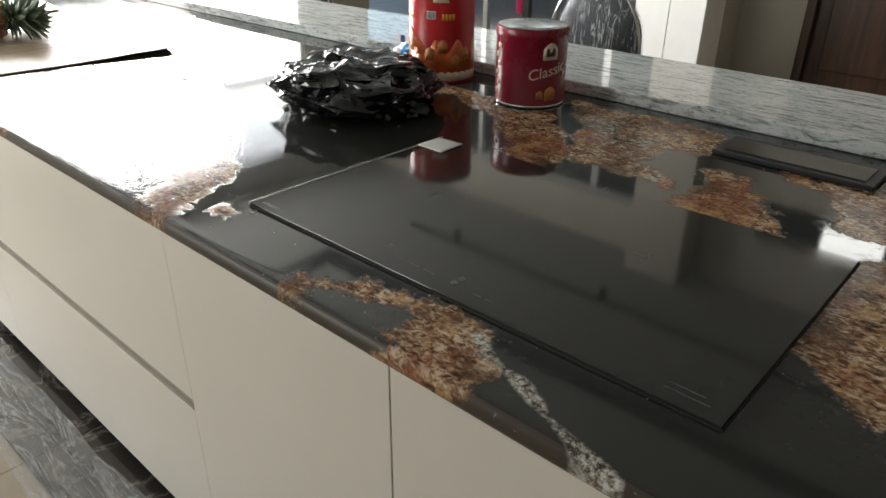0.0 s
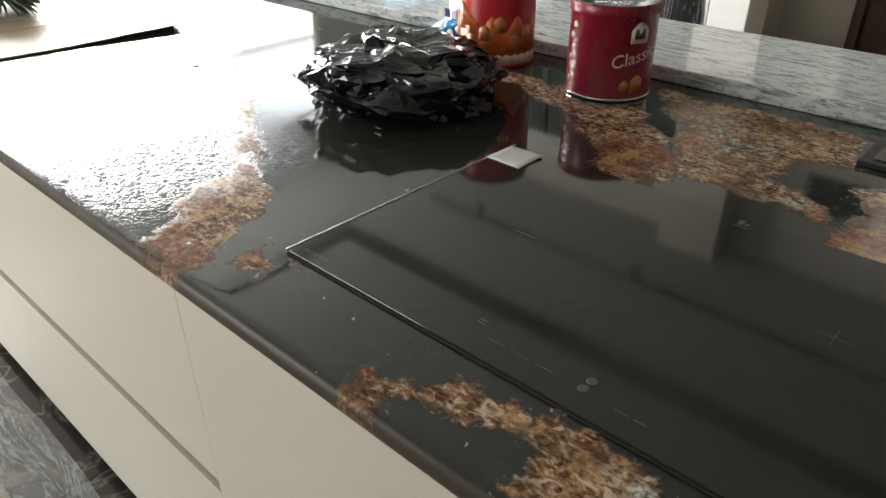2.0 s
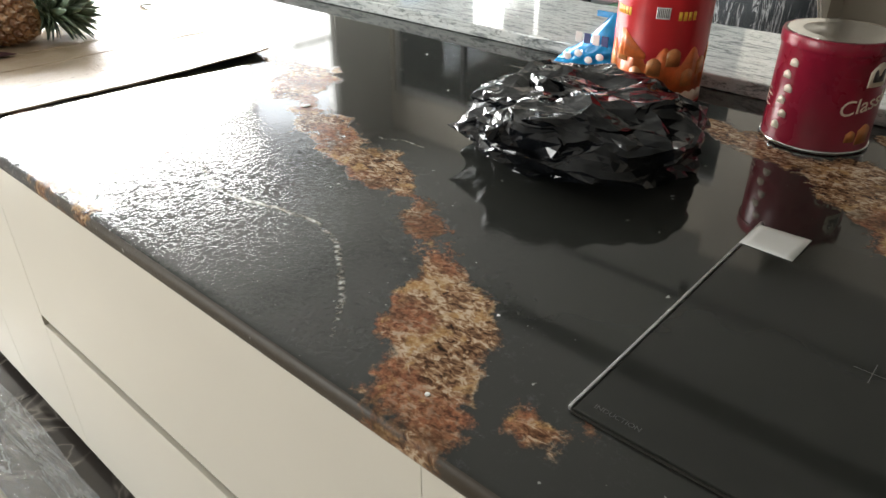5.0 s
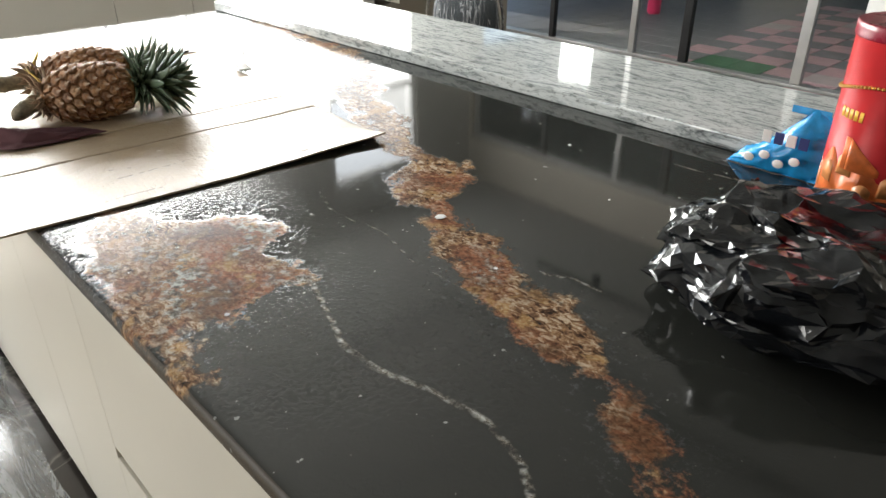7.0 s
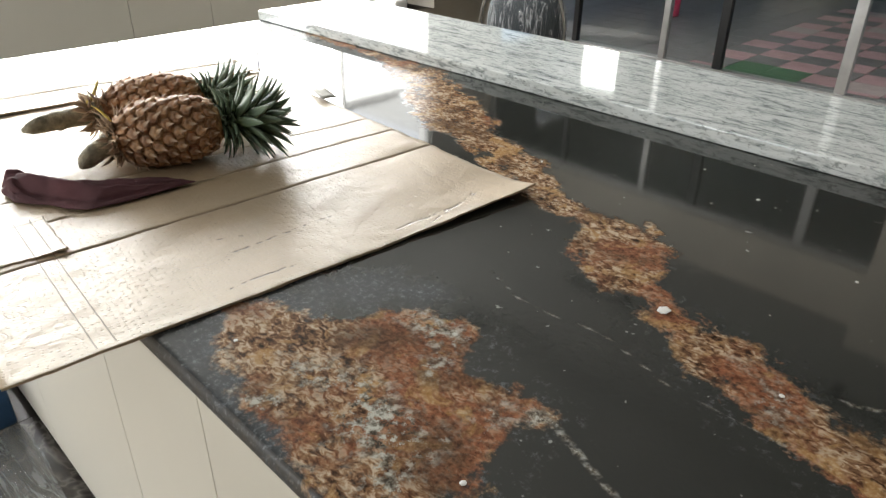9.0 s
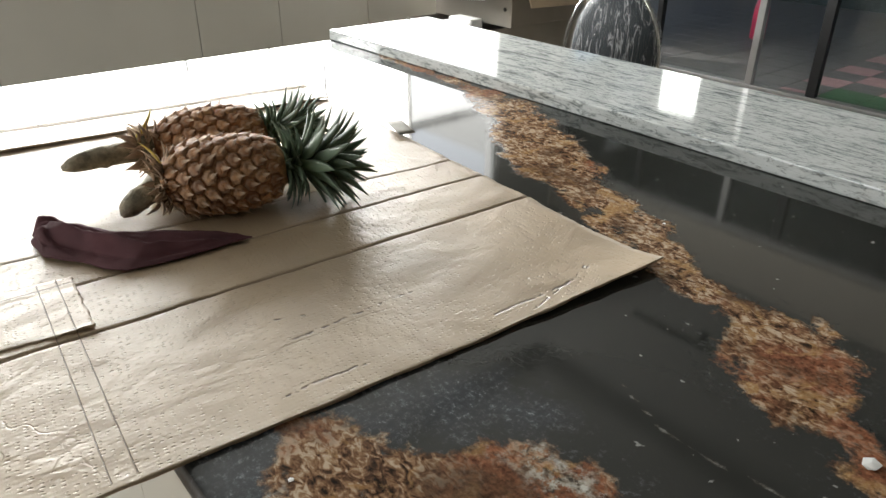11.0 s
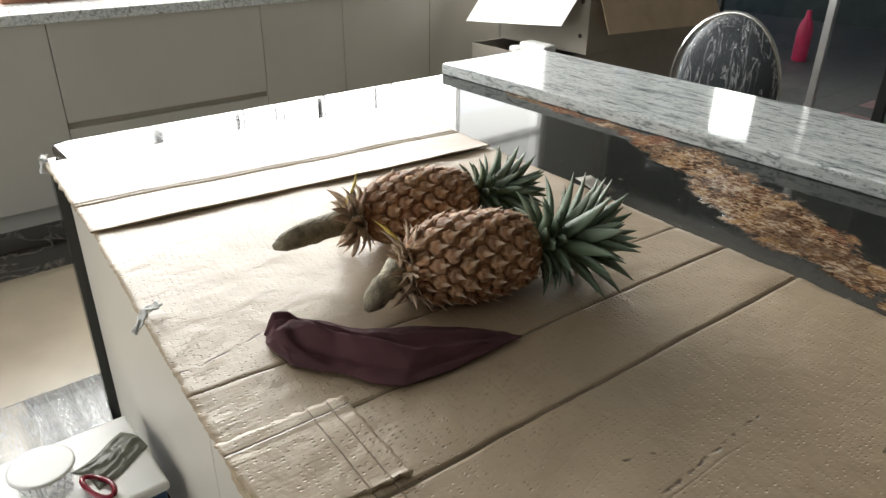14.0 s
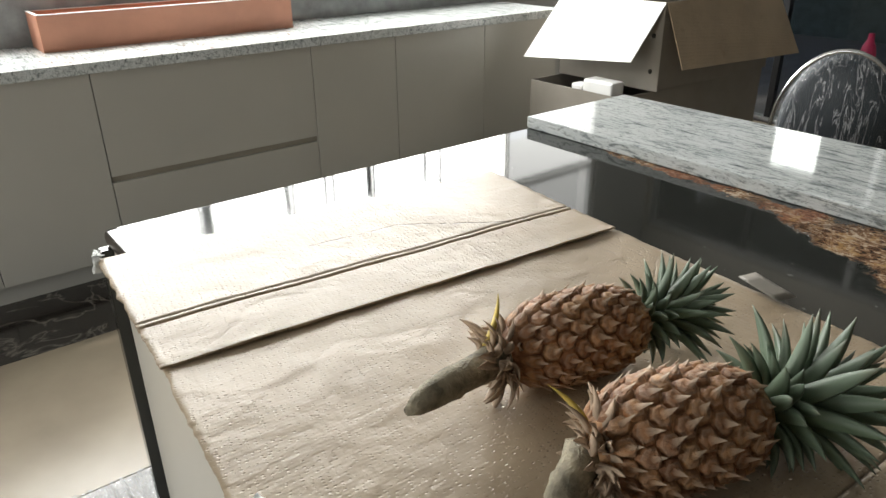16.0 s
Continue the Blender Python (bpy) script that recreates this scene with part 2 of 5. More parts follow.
def make_card():
    n = Nodes("cardboard")
    v = n.coords()
    big, mid = n.noise(v, 4.0, 5.0), n.noise(v, 40.0, 4.0)
    fibre = n.noise(n.coords((20, 300, 20)), 1.0, 3.0)
    col = n.mix(n.ramp(big, [(0.35, 0.0), (0.65, 1.0)]), (0.40, 0.300, 0.190), (0.52, 0.400, 0.265))
    col = n.mix(n.math("MULTIPLY", fibre, 0.35), col, (0.32, 0.245, 0.16))
    stains = n.ramp(n.noise(v, 9.0, 3.0), [(0.66, 0.0), (0.74, 0.4)])
    col = n.mix(stains, col, (0.27, 0.18, 0.10))
    # dimples pressed into the liner in rows
    cell = n.add("TexVoronoi", Vector=n.coords((185.0, 105.0, 1.0), turn=(0, 0, 0.09)), Scale=1.0, Randomness=0.32)
    dim = n.ramp(cell.outputs["Distance"], [(0.10, 0.0), (0.32, 1.0)])
    region = n.ramp(n.noise(v, 3.2, 3.0), [(0.36, 0.40), (0.55, 1.0)])
    dim = n.math("MULTIPLY", n.math("SUBTRACT", dim, 1.0), region)
    flute = n.add("TexWave", Vector=n.coords(turn=(0, 0, 0.09)), Scale=46.0, Distortion=0.6)
    # thin creases
    ridge = n.math("ABSOLUTE", n.math("SUBTRACT", n.noise(v, 2.3, 3.0, 0.5, 0.9), 0.5))
    crease = n.ramp(ridge, [(0.0, 1.0), (0.004, 0.0)])
    crease = n.math("MULTIPLY", crease, n.ramp(n.noise(v, 2.0, 2.0), [(0.48, 0.0), (0.56, 1.0)]))
    col = n.mix(n.math("MULTIPLY", crease, 0.12), col, (0.17, 0.12, 0.08))
    col = n.mix(n.math("MULTIPLY", dim, -0.20), col, (0.20, 0.15, 0.10))
    # single cracks in the liner
    wob = n.add("VectorMath", **{"0": n.add("TexNoise", Vector=v, Scale=16.0, Detail=4.0).outputs["Color"], "1": (0.022, 0.022, 0.0)})
    wob.operation = "MULTIPLY"
    pos = n.add("VectorMath", **{"0": v, "1": wob.outputs[0]})
    pos.operation = "ADD"
    dash = n.ramp(n.noise(v, 48.0, 2.0), [(0.42, 0.0), (0.52, 1.0)])
    cracks = None
    for ax, ay, bx, by, w in CRACKS + FOLDS:
        solid = (ax, ay, bx, by, w) in FOLDS
        place = v if solid else pos.outputs[0]
        if not solid:
            ax, ay, bx, by = ax + 0.011, ay + 0.011, bx + 0.011, by + 0.011
        le = math.hypot(bx - ax, by - ay)
        dx, dy = (bx - ax) / le, (by - ay) / le
        al = n.add("VectorMath", **{"0": place, "1": (dx / le, dy / le, 0.0)})
        ac = n.add("VectorMath", **{"0": place, "1": (-dy, dx, 0.0)})
        al.operation = ac.operation = "DOT_PRODUCT"
        t = n.math("SUBTRACT", al.outputs["Value"], (ax * dx + ay * dy) / le)
        off = n.math("ABSOLUTE", n.math("SUBTRACT", ac.outputs["Value"], ay * dx - ax * dy))
        line = n.math("MULTIPLY", n.math("SUBTRACT", 1.0, n.math("DIVIDE", off, w), True), n.math("LESS_THAN", n.math("ABSOLUTE", n.math("SUBTRACT", t, 0.5)), 0.5))
        line = n.math("MULTIPLY", line, 0.8) if solid else n.math("MULTIPLY", line, dash)
        cracks = line if cracks is None else n.math("MAXIMUM", cracks, line)
    col = n.mix(n.math("MULTIPLY", cracks, 0.95), col, (0.09, 0.062, 0.04))
    dirt = n.ramp(n.noise(v, 85.0, 2.0), [(0.74, 0.0), (0.78, 0.6)])
    col = n.mix(dirt, col, (0.13, 0.09, 0.06))
    n.set(Base_Color=col, Roughness=0.45, Specular_IOR_Level=0.85)
    h = n.math("ADD", n.math("MULTIPLY", dim, 1.15), n.math("MULTIPLY", flute.outputs["Fac"], 0.05))
    h = n.math("SUBTRACT", h, n.math("MULTIPLY", crease, 0.35))
    h = n.math("SUBTRACT", h, n.math("MULTIPLY", cracks, 0.8))
    h = n.math("ADD", h, n.math("MULTIPLY", n.noise(v, 11.0, 3.0, 0.5, 0.8), 2.2))
    wrinkle = n.math("ABSOLUTE", n.math("SUBTRACT", n.noise(v, 8.0, 4.0, 0.6, 0.5), 0.5))
    h = n.math("ADD", h, n.math("MULTIPLY", n.math("MINIMUM", wrinkle, 0.06), 3.0))
    n.bump(n.math("ADD", h, n.math("MULTIPLY", mid, 0.7)), 0.60, 0.0028)
    return n.mat


def make_film(name, tint, clear, scale, stretch=(1, 1, 1), turn=(0, 0, 0), band=0.055, ridge=0.30):
    """Crumpled clear plastic film."""
    n = Nodes(name)
    v = n.coords(stretch, turn=turn)
    w = n.noise(v, scale, 5.0, 0.6, 1.2)
    r = n.math("ABSOLUTE", n.math("SUBTRACT", w, 0.5))
    n.set(Base_Color=(*tint, 1), Roughness=0.12, Specular_IOR_Level=0.8)
    n.bump(r, 1.0, 0.05)
    tr = n.add("BsdfTransparent")
    mx = n.add("MixShader")
    n.put(mx, "0", n.ramp(r, [(0.0, 1.0 - clear * ridge), (band, 1.0 - clear)]))
    n.tree.links.new(tr.outputs[0], mx.inputs[1])
    n.tree.links.new(n.bsdf.outputs[0], mx.inputs[2])
    n.tree.links.new(mx.outputs[0], n.out.inputs[0])
    return n.mat


def make_marble():
    n = Nodes("dark_marble")
    v = n.coords()
    wob = n.noise(v, 3.0, 5.0, 0.6)
    ridge = n.math("ABSOLUTE", n.math("SUBTRACT", n.noise(v, 2.6, 4.0, 0.55, 1.5), 0.5))
    vein = n.ramp(ridge, [(0.0, 0.8), (0.012, 0.25), (0.03, 0.0)])
    col = n.mix(wob, (0.018, 0.015, 0.013), (0.060, 0.052, 0.046))
    n.set(Base_Color=n.mix(n.math("MULTIPLY", vein, 0.45), col, (0.42, 0.38, 0.33)), Roughness=0.12)
    return n.mat


def make_eye():
    n = Nodes("pineapple_skin")
    v = n.coords()
    rnd = n.add("ObjectInfo").outputs["Random"]
    tint = n.attr("tip")
    col = n.ramp(rnd, [(0.0, (0.34, 0.155, 0.070)), (0.5, (0.48, 0.235, 0.105)), (1.0, (0.60, 0.34, 0.160))])
    col = n.mix(n.ramp(n.noise(v, 90.0, 4.0), [(0.42, 0.0), (0.60, 0.65)]), col, (0.15, 0.065, 0.030))
    col = n.mix(n.ramp(tint, [(0.30, 0.0), (0.55, 0.55), (0.9, 1.0)]), col, (0.62, 0.48, 0.35))
    n.set(Base_Color=col, Roughness=0.62)
    n.bump(n.noise(v, 150.0, 4.0, 0.7), 0.9, 0.0035)
    return n.mat


def make_leaf():
    n = Nodes("crown_leaf")
    tip = n.attr("tip")
    rnd = n.add("ObjectInfo").outputs["Random"]
    col = n.ramp(n.math("ADD", n.math("MULTIPLY", tip, 0.75), n.math("MULTIPLY", rnd, 0.3)),
                 [(0.0, (0.16, 0.20, 0.07)), (0.35, (0.095, 0.145, 0.075)), (0.8, (0.125, 0.180, 0.115)), (1.0, (0.13, 0.12, 0.07))])
    grain = n.noise(n.coords((90, 90, 6)), 1.0, 3.0)
    n.set(Base_Color=n.mix(n.math("MULTIPLY", grain, 0.5), col, (0.21, 0.26, 0.20)), Roughness=0.5)
    n.bump(grain, 0.25, 0.002)
    return n.mat


def make_wood():
    n = Nodes("dark_wood")
    g = n.noise(n.coords((14, 14, 1.2)), 1.0, 6.0, 0.6, 0.8)
    n.set(Base_Color=n.ramp(g, [(0.3, (0.030, 0.016, 0.011)), (0.7, (0.085, 0.042, 0.027))]), Roughness=0.35)
    n.bump(g, 0.15, 0.002)
    return n.mat


def make_glass():
    n = Nodes("window_glass")
    n.set(Base_Color=(0.9, 0.95, 0.93, 1), Roughness=0.02, Transmission_Weight=1.0, IOR=1.45)
    return n.mat


def make_plastic_bag():
    n = Nodes("black_plastic")
    v = n.coords()
    n.set(Base_Color=(0.006, 0.007, 0.009, 1), Roughness=n.math("ADD", n.math("MULTIPLY", n.noise(v, 12.0), 0.14), 0.06), Specular_IOR_Level=0.6)
    wv = n.add("VectorMath", **{"0": n.add("TexNoise", Vector=v, Scale=7.0).outputs["Color"], "1": (0.10, 0.10, 0.10)})
    wv.operation = "MULTIPLY"
    pv = n.add("VectorMath", **{"0": v, "1": wv.outputs[0]})
    pv.operation = "ADD"
    cell = n.add("TexVoronoi", Vector=pv.outputs[0], Scale=13.0)
    n.bump(n.math("ADD", cell.outputs["Distance"], n.math("MULTIPLY", n.add("TexVoronoi", Vector=pv.outputs[0], Scale=24.0).outputs["Distance"], 0.28)), 0.45, 0.02)
    return n.mat


DARK_EDGE = make_dark_granite("honed_granite_edge", 0.35)
DARK_GRANITE, PALE_GRANITE, CARD = make_dark_granite("dark_granite", 0.0), make_pale_granite(), make_card()
MARBLE, WOOD, GLASS = make_marble(), make_wood(), make_glass()
SKIN, LEAF, BAG = make_eye(), make_leaf(), make_plastic_bag()
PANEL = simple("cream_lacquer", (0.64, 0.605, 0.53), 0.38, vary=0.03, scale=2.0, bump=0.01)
# darker copy of cream_lacquer: the backlit fronts' shade is put into the colour
FAR_PANEL = simple("shaded_cream_lacquer", (0.50, 0.485, 0.435), 0.38, vary=0.03, scale=2.0, bump=0.01)
GAP = simple("dark_gap", (0.03, 0.027, 0.022), 0.7)
HOB = simple("black_hob_glass", (0.024, 0.025, 0.022), 0.065, vary=0.2, scale=3.0, bump=0.0, Specular_IOR_Level=0.45)
BEIGE = simple("beige_floor", (0.32, 0.265, 0.195), 0.24, vary=0.14, scale=2.2, fine=30.0, bump=0.03)
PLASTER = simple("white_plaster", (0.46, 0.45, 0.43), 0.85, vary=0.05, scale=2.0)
# ceiling colour darkened well below white so less fill light bounces down
CEILING = simple("dimmed_ceiling", (0.27, 0.27, 0.26), 0.9, vary=0.03, scale=2.0)
GREYWALL = simple("beige_plaster", (0.42, 0.39, 0.34), 0.8, vary=0.06, scale=2.0)
SPLASH = simple("grey_stone", (0.30, 0.31, 0.31), 0.35, vary=0.3, scale=9.0)
ALU = simple("aluminium", (0.44, 0.44, 0.44), 0.4, metal=0.6)
DARKMETAL = simple("dark_metal", (0.025, 0.026, 0.028), 0.45, metal=0.3)
CHROME = simple("chrome", (0.75, 0.75, 0.75), 0.15, metal=1.0, vary=0.03)
WHITE = simple("white_plastic", (0.80, 0.80, 0.78), 0.4, vary=0.04)
PAPER = simple("white_paper", (0.82, 0.82, 0.80), 0.6, vary=0.03)
TRAYCOL = simple("terracotta_board", (0.50, 0.235, 0.155), 0.6, vary=0.10, scale=6.0)
RED = simple("red_tin_paint", (0.23, 0.008, 0.026), 0.28, vary=0.18, scale=9.0)
ORANGE_RED = simple("scarlet_tin_paint", (0.52, 0.022, 0.026), 0.30, vary=0.15, scale=10.0)
ORANGE = simple("orange_print", (0.72, 0.17, 0.045), 0.32, vary=0.35, scale=26.0)
YELLOW = simple("yellow_print", (0.78, 0.46, 0.05), 0.35, vary=0.1)
BISCUIT = simple("biscuit_print", (0.62, 0.24, 0.08), 0.35, vary=0.3, scale=40.0)
CREAMPRINT = simple("cream_print", (0.74, 0.64, 0.52), 0.35, vary=0.12)
DARKPRINT = simple("dark_print", (0.05, 0.035, 0.035), 0.35)
GREYPRINT = simple("grey_print", (0.065, 0.066, 0.063), 0.5)
GOLD = simple("gold_metal", (0.75, 0.50, 0.16), 0.28, metal=1.0)
BLUE = simple("blue_foil", (0.018, 0.32, 0.70), 0.22, vary=0.3, scale=30.0, bump=0.3, distance=0.004)
NAVY = simple("navy_print", (0.02, 0.03, 0.16), 0.3)
MAROON = simple("maroon_cloth", (0.098, 0.038, 0.045), 0.9, vary=0.3, scale=14.0, fine=700.0, bump=0.35, distance=0.002)
STEM = simple("cut_stem", (0.27, 0.235, 0.165), 0.75, vary=0.5, scale=55.0, fine=220.0, bump=0.8, distance=0.004)
DRYLEAF = simple("dry_bract", (0.46, 0.34, 0.24), 0.7, vary=0.35, scale=50.0, bump=0.4)
YELLOWLEAF = simple("yellow_bract", (0.62, 0.46, 0.10), 0.6, vary=0.25, scale=50.0)
CARTON = simple("grey_brown_board", (0.25, 0.225, 0.19), 0.6, vary=0.1, scale=5.0)
TRIM = simple("steel_edge", (0.40, 0.40, 0.39), 0.45, metal=0.6)
OLIVEBAG = simple("grey_green_sheeting", (0.13, 0.135, 0.105), 0.38, vary=0.25, scale=20.0, bump=0.3, distance=0.004)
PINKTILE = simple("pink_tile", (0.54, 0.31, 0.33), 0.5, vary=0.15)
GREYTILE = simple("grey_tile", (0.19, 0.18, 0.185), 0.5, vary=0.2)
PALETILE = simple("pale_tile", (0.48, 0.38, 0.38), 0.5, vary=0.15)
GREENTILE = simple("green_tile", (0.07, 0.17, 0.09), 0.5, vary=0.15)
PATIOWALL = simple("dark_green_wall", (0.055, 0.072, 0.070), 0.7, vary=0.3)
PINK = simple("pink_plastic", (0.75, 0.03, 0.12), 0.4)
UPHOLSTERY = simple("navy_upholstery", (0.020, 0.028, 0.036), 0.5, vary=0.2)
FILM_FLOOR = make_film("clear_floor_film", (0.80, 0.82, 0.82), 0.74, 3.0, (1.0, 7.0, 1.0), (0, 0, 0.30), 0.05, 0.84)
FILM_WRAP = make_film("clear_wrap", (0.72, 0.74, 0.76), 0.94, 1.0, (30.0, 30.0, 3.2), (0, 0.55, 0), 0.026)
BLUEBOX = simple("blue_box_print", (0.03, 0.085, 0.19), 0.4, vary=0.3)
CHANNEL = simple("taupe_channel", (0.30, 0.275, 0.225), 0.5, vary=0.05)


# ---- building helpers ----
def add_box(bm, x0, y0, z0, x1, y1, z1, bevel=0.0, segments=2):
    m = Matrix.Translation(((x0 + x1) / 2, (y0 + y1) / 2, (z0 + z1) / 2)) @ Matrix.Diagonal((x1 - x0, y1 - y0, z1 - z0, 1))
    made = bmesh.ops.create_cube(bm, size=1, matrix=m)["verts"]
    if bevel:
        edges = list({e for v in made for e in v.link_edges})
        bmesh.ops.bevel(bm, geom=edges, offset=bevel, segments=segments, affect="EDGES", profile=0.5)
    return bm


def box(x0, y0, z0, x1, y1, z1, bevel=0.0, segments=2):
    return add_box(bmesh.new(), x0, y0, z0, x1, y1, z1, bevel, segments)


def add_tube(bm, points, radii, sides=10, caps=True):
    """A round tube through the points."""
    if isinstance(radii, (int, float)):
        radii = [radii] * len(points)
    pts = [Vector(p) for p in points]
    rings = []
    for i, p in enumerate(pts):
        d = (pts[min(i + 1, len(pts) - 1)] - pts[max(i - 1, 0)]).normalized()
        q = d.to_track_quat("Z", "Y").to_matrix()
        rings.append([bm.verts.new(p + q @ Vector((math.cos(a) * radii[i], math.sin(a) * radii[i], 0)))
                      for a in (2 * math.pi * k / sides for k in range(sides))])
    for a, b in zip(rings, rings[1:]):
        for k in range(sides):
            f = bm.faces.new((a[k], a[(k + 1) % sides], b[(k + 1) % sides], b[k]))
            f.smooth = True
    if caps:
        bm.faces.new(list(reversed(rings[0])))
        bm.faces.new(rings[-1])
    return bm


def lathe(profile, sides=48, smooth=True):
    """Turn (radius, height) points round the z axis; the ends are closed."""
    bm = bmesh.new()
    rings = [[bm.verts.new((r * math.cos(2 * math.pi * k / sides), r * math.sin(2 * math.pi * k / sides), z)) for k in range(sides)] for r, z in profile]
    for a, b in zip(rings, rings[1:]):
        for k in range(sides):
            bm.faces.new((a[k], a[(k + 1) % sides], b[(k + 1) % sides], b[k])).smooth = smooth
    bm.faces.new(list(reversed(rings[0])))
    bm.faces.new(rings[-1])
    return bm


def curved_patch(radius, a0, a1, z0, z1, thick=0.0008, n=10, top=None):
    """A thin printed patch on a can, from angle a0 to a1; top(u) may shape its upper edge."""
    bm = bmesh.new()
    rows = []
    for k in range(n + 1):
        u = k / n
        a = radians(a0 + (a1 - a0) * u)
        zt = z1 if top is None else z0 + (z1 - z0) * top(u)
        rows.append([bm.verts.new(((radius + d) * math.cos(a), (radius + d) * math.sin(a), z)) for d, z in ((0, z0), (thick, z0), (thick, zt), (0, zt))])
    for a, b in zip(rows, rows[1:]):
        for i in range(4):
            f = bm.faces.new((a[i], b[i], b[(i + 1) % 4], a[(i + 1) % 4]))
            f.smooth = i == 1
    bm.faces.new(rows[0]), bm.faces.new(list(reversed(rows[-1])))
    return bm


def sheet(nu, nv, place, thick=0.0):
    """A sheet of nu x nv cells, placed by place(u, v); thick gives it an underside."""
    bm = bmesh.new()
    layers = []
    for d in ((0.0, -thick) if thick else (0.0,)):
        layers.append([[bm.verts.new(Vector(place(i / nu, j / nv)) + Vector((0, 0, d))) for j in range(nv + 1)] for i in range(nu + 1)])
    for k, g in enumerate(layers):
        for i in range(nu):
            for j in range(nv):
                q = (g[i][j], g[i + 1][j], g[i + 1][j + 1], g[i][j + 1])
                bm.faces.new(q if k == 0 else tuple(reversed(q))).smooth = True
    if thick:
        a, b = layers
        ring = [(i, 0) for i in range(nu)] + [(nu, j) for j in range(nv)] + [(i, nv) for i in range(nu, 0, -1)] + [(0, j) for j in range(nv, 0, -1)]
        for (i, j), (k, l) in zip(ring, ring[1:] + ring[:1]):
            bm.faces.new((a[i][j], b[i][j], b[k][l], a[k][l]))
    return bm


def mesh_of(name, bm, material):
    me = bpy.data.meshes.new(name)
    bmesh.ops.recalc_face_normals(bm, faces=bm.faces)
    bm.to_mesh(me)
    bm.free()
    me.materials.append(material)
    return me


def part(name, bm, material, parent, label="", at=None):
    ob = new(name, mesh_of(name, bm, material))
    ob.parent = parent
    if at is not None:
        ob.matrix_basis = at
    return tagged(ob, label)


def thing(name, label, category, at=(0, 0, 0), turn=0.0, group=""):
    ob = new(name)
    ob.empty_display_size = 0.05
    ob.matrix_basis = pose(*at, 0, 0, turn) if not isinstance(at, Matrix) else at
    return tagged(ob, label, category, group)


def single(name, bm, material, label, category, at=None, group=""):
    ob = new(name, mesh_of(name, bm, material))
    if at is not None:
        ob.matrix_basis = at
    return tagged(ob, label, category, group)


def structure(name, bm, material, label=""):
    return tagged(new(name, mesh_of(name, bm, material)), label, "", "", "structure")


def lettering(text, size, extrude=0.0005):
    """The built-in font as a bmesh, lying in the x-y plane, centred."""
    cu = bpy.data.curves.new("letters", "FONT")
    cu.body, cu.size, cu.extrude, cu.align_x, cu.align_y = text, size, extrude, "CENTER", "CENTER"
    ob = new("letters", cu)
    me = ob.evaluated_get(bpy.context.evaluated_depsgraph_get()).to_mesh()
    bm = bmesh.new()
    bm.from_mesh(me)
    bpy.data.objects.remove(ob)
    bpy.data.curves.remove(cu)
    return bm


def wrap_round(bm, radius, angle, z, slant=0.0):
    """Bend lettering from the x-y plane round a can."""
    for v in bm.verts:
        a = radians(angle) + v.co.x / radius
        v.co = Vector(((radius + v.co.z) * math.cos(a), (radius + v.co.z) * math.sin(a), z + v.co.y + slant * v.co.x))
    return bm


# ---- large structure ----
X0, X1, Y0, Y1 = WALL_X, 6.5, -2.5, DOOR_Y
structure("floor", box(X0, Y0, -0.12, X1, Y1, -0.012), BEIGE, "beige polished floor")


def wall_with_openings(name, along, fixed, thick, lo, hi, z0, z1, openings, material, label):
    """A wall along x or y with openings (a, b, bottom, top) cut right through."""
    bm = bmesh.new()

    def piece(a, b, c, d):
        if b - a > 1e-4 and d - c > 1e-4:
            if along == "y":
                add_box(bm, fixed, a, c, fixed + thick, b, d)
            else:
                add_box(bm, a, fixed, c, b, fixed + thick, d)
    at = lo
    for a, b, c, d in openings:
        piece(at, a, z0, z1)
        piece(a, b, z0, c)
        piece(a, b, d, z1)
        at = b
    piece(at, hi, z0, z1)
    return structure(name, bm, material, label)


wall_with_openings("wall_west", "y", WALL_X - 0.2, 0.2, Y0, Y1 + 0.15, 0, CEIL_Z, [(0.20, 4.185, 1.32, 2.76), (4.195, 5.24, 1.05, 3.12)], PLASTER, "white plaster wall with a long kitchen window")
wall_with_openings("wall_north", "x", DOOR_Y, 0.15, X0, X1, 0, CEIL_Z, [(-5.6, -1.62, 0.0, 3.02), (-0.76, 0.24, 0.0, 2.98)], GREYWALL, "beige plaster wall with glass doors")
# the south opening is unseen, added to hold the light on the island fronts
wall_with_openings("wall_south", "x", Y0 - 0.15, 0.15, X0, X1, 0, CEIL_Z, [(-4.5, -2.3, 0.05, 2.15)], PLASTER, "white plaster wall with an unseen opening added for south light")
structure("lintel", box(-0.76, DOOR_Y + 0.001, 2.151, 0.24, DOOR_Y + 0.149, 2.62), GREYWALL, "beige plaster above the wooden door")
structure("wall_east", box(X1, Y0 - 0.15, 0, X1 + 0.15, Y1 + 0.15, CEIL_Z), GREYWALL, "beige plaster wall")

structure("ceiling", box(X0 - 0.2, Y0 - 0.15, CEIL_Z, X1 + 0.15, Y1 + 0.15, CEIL_Z + 0.15), CEILING, "white ceiling, colour darkened to cut bounced light")
sh = bmesh.new()
add_box(sh, -3.93, -0.6, CEIL_Z - 0.03, -3.77, 4.05, CEIL_Z - 0.002)
add_box(sh, -3.765, 3.89, CEIL_Z - 0.03, 2.4, 4.05, CEIL_Z - 0.002)
structure("trim", sh, DARKMETAL, "dark shadow-gap trim on the ceiling")
structure("pillar", box(-1.72, DOOR_Y - 0.32, 0, -1.22, DOOR_Y - 0.002, CEIL_Z - 0.001, 0.004), GREYWALL, "grey-beige plaster pillar beside the glass doors")
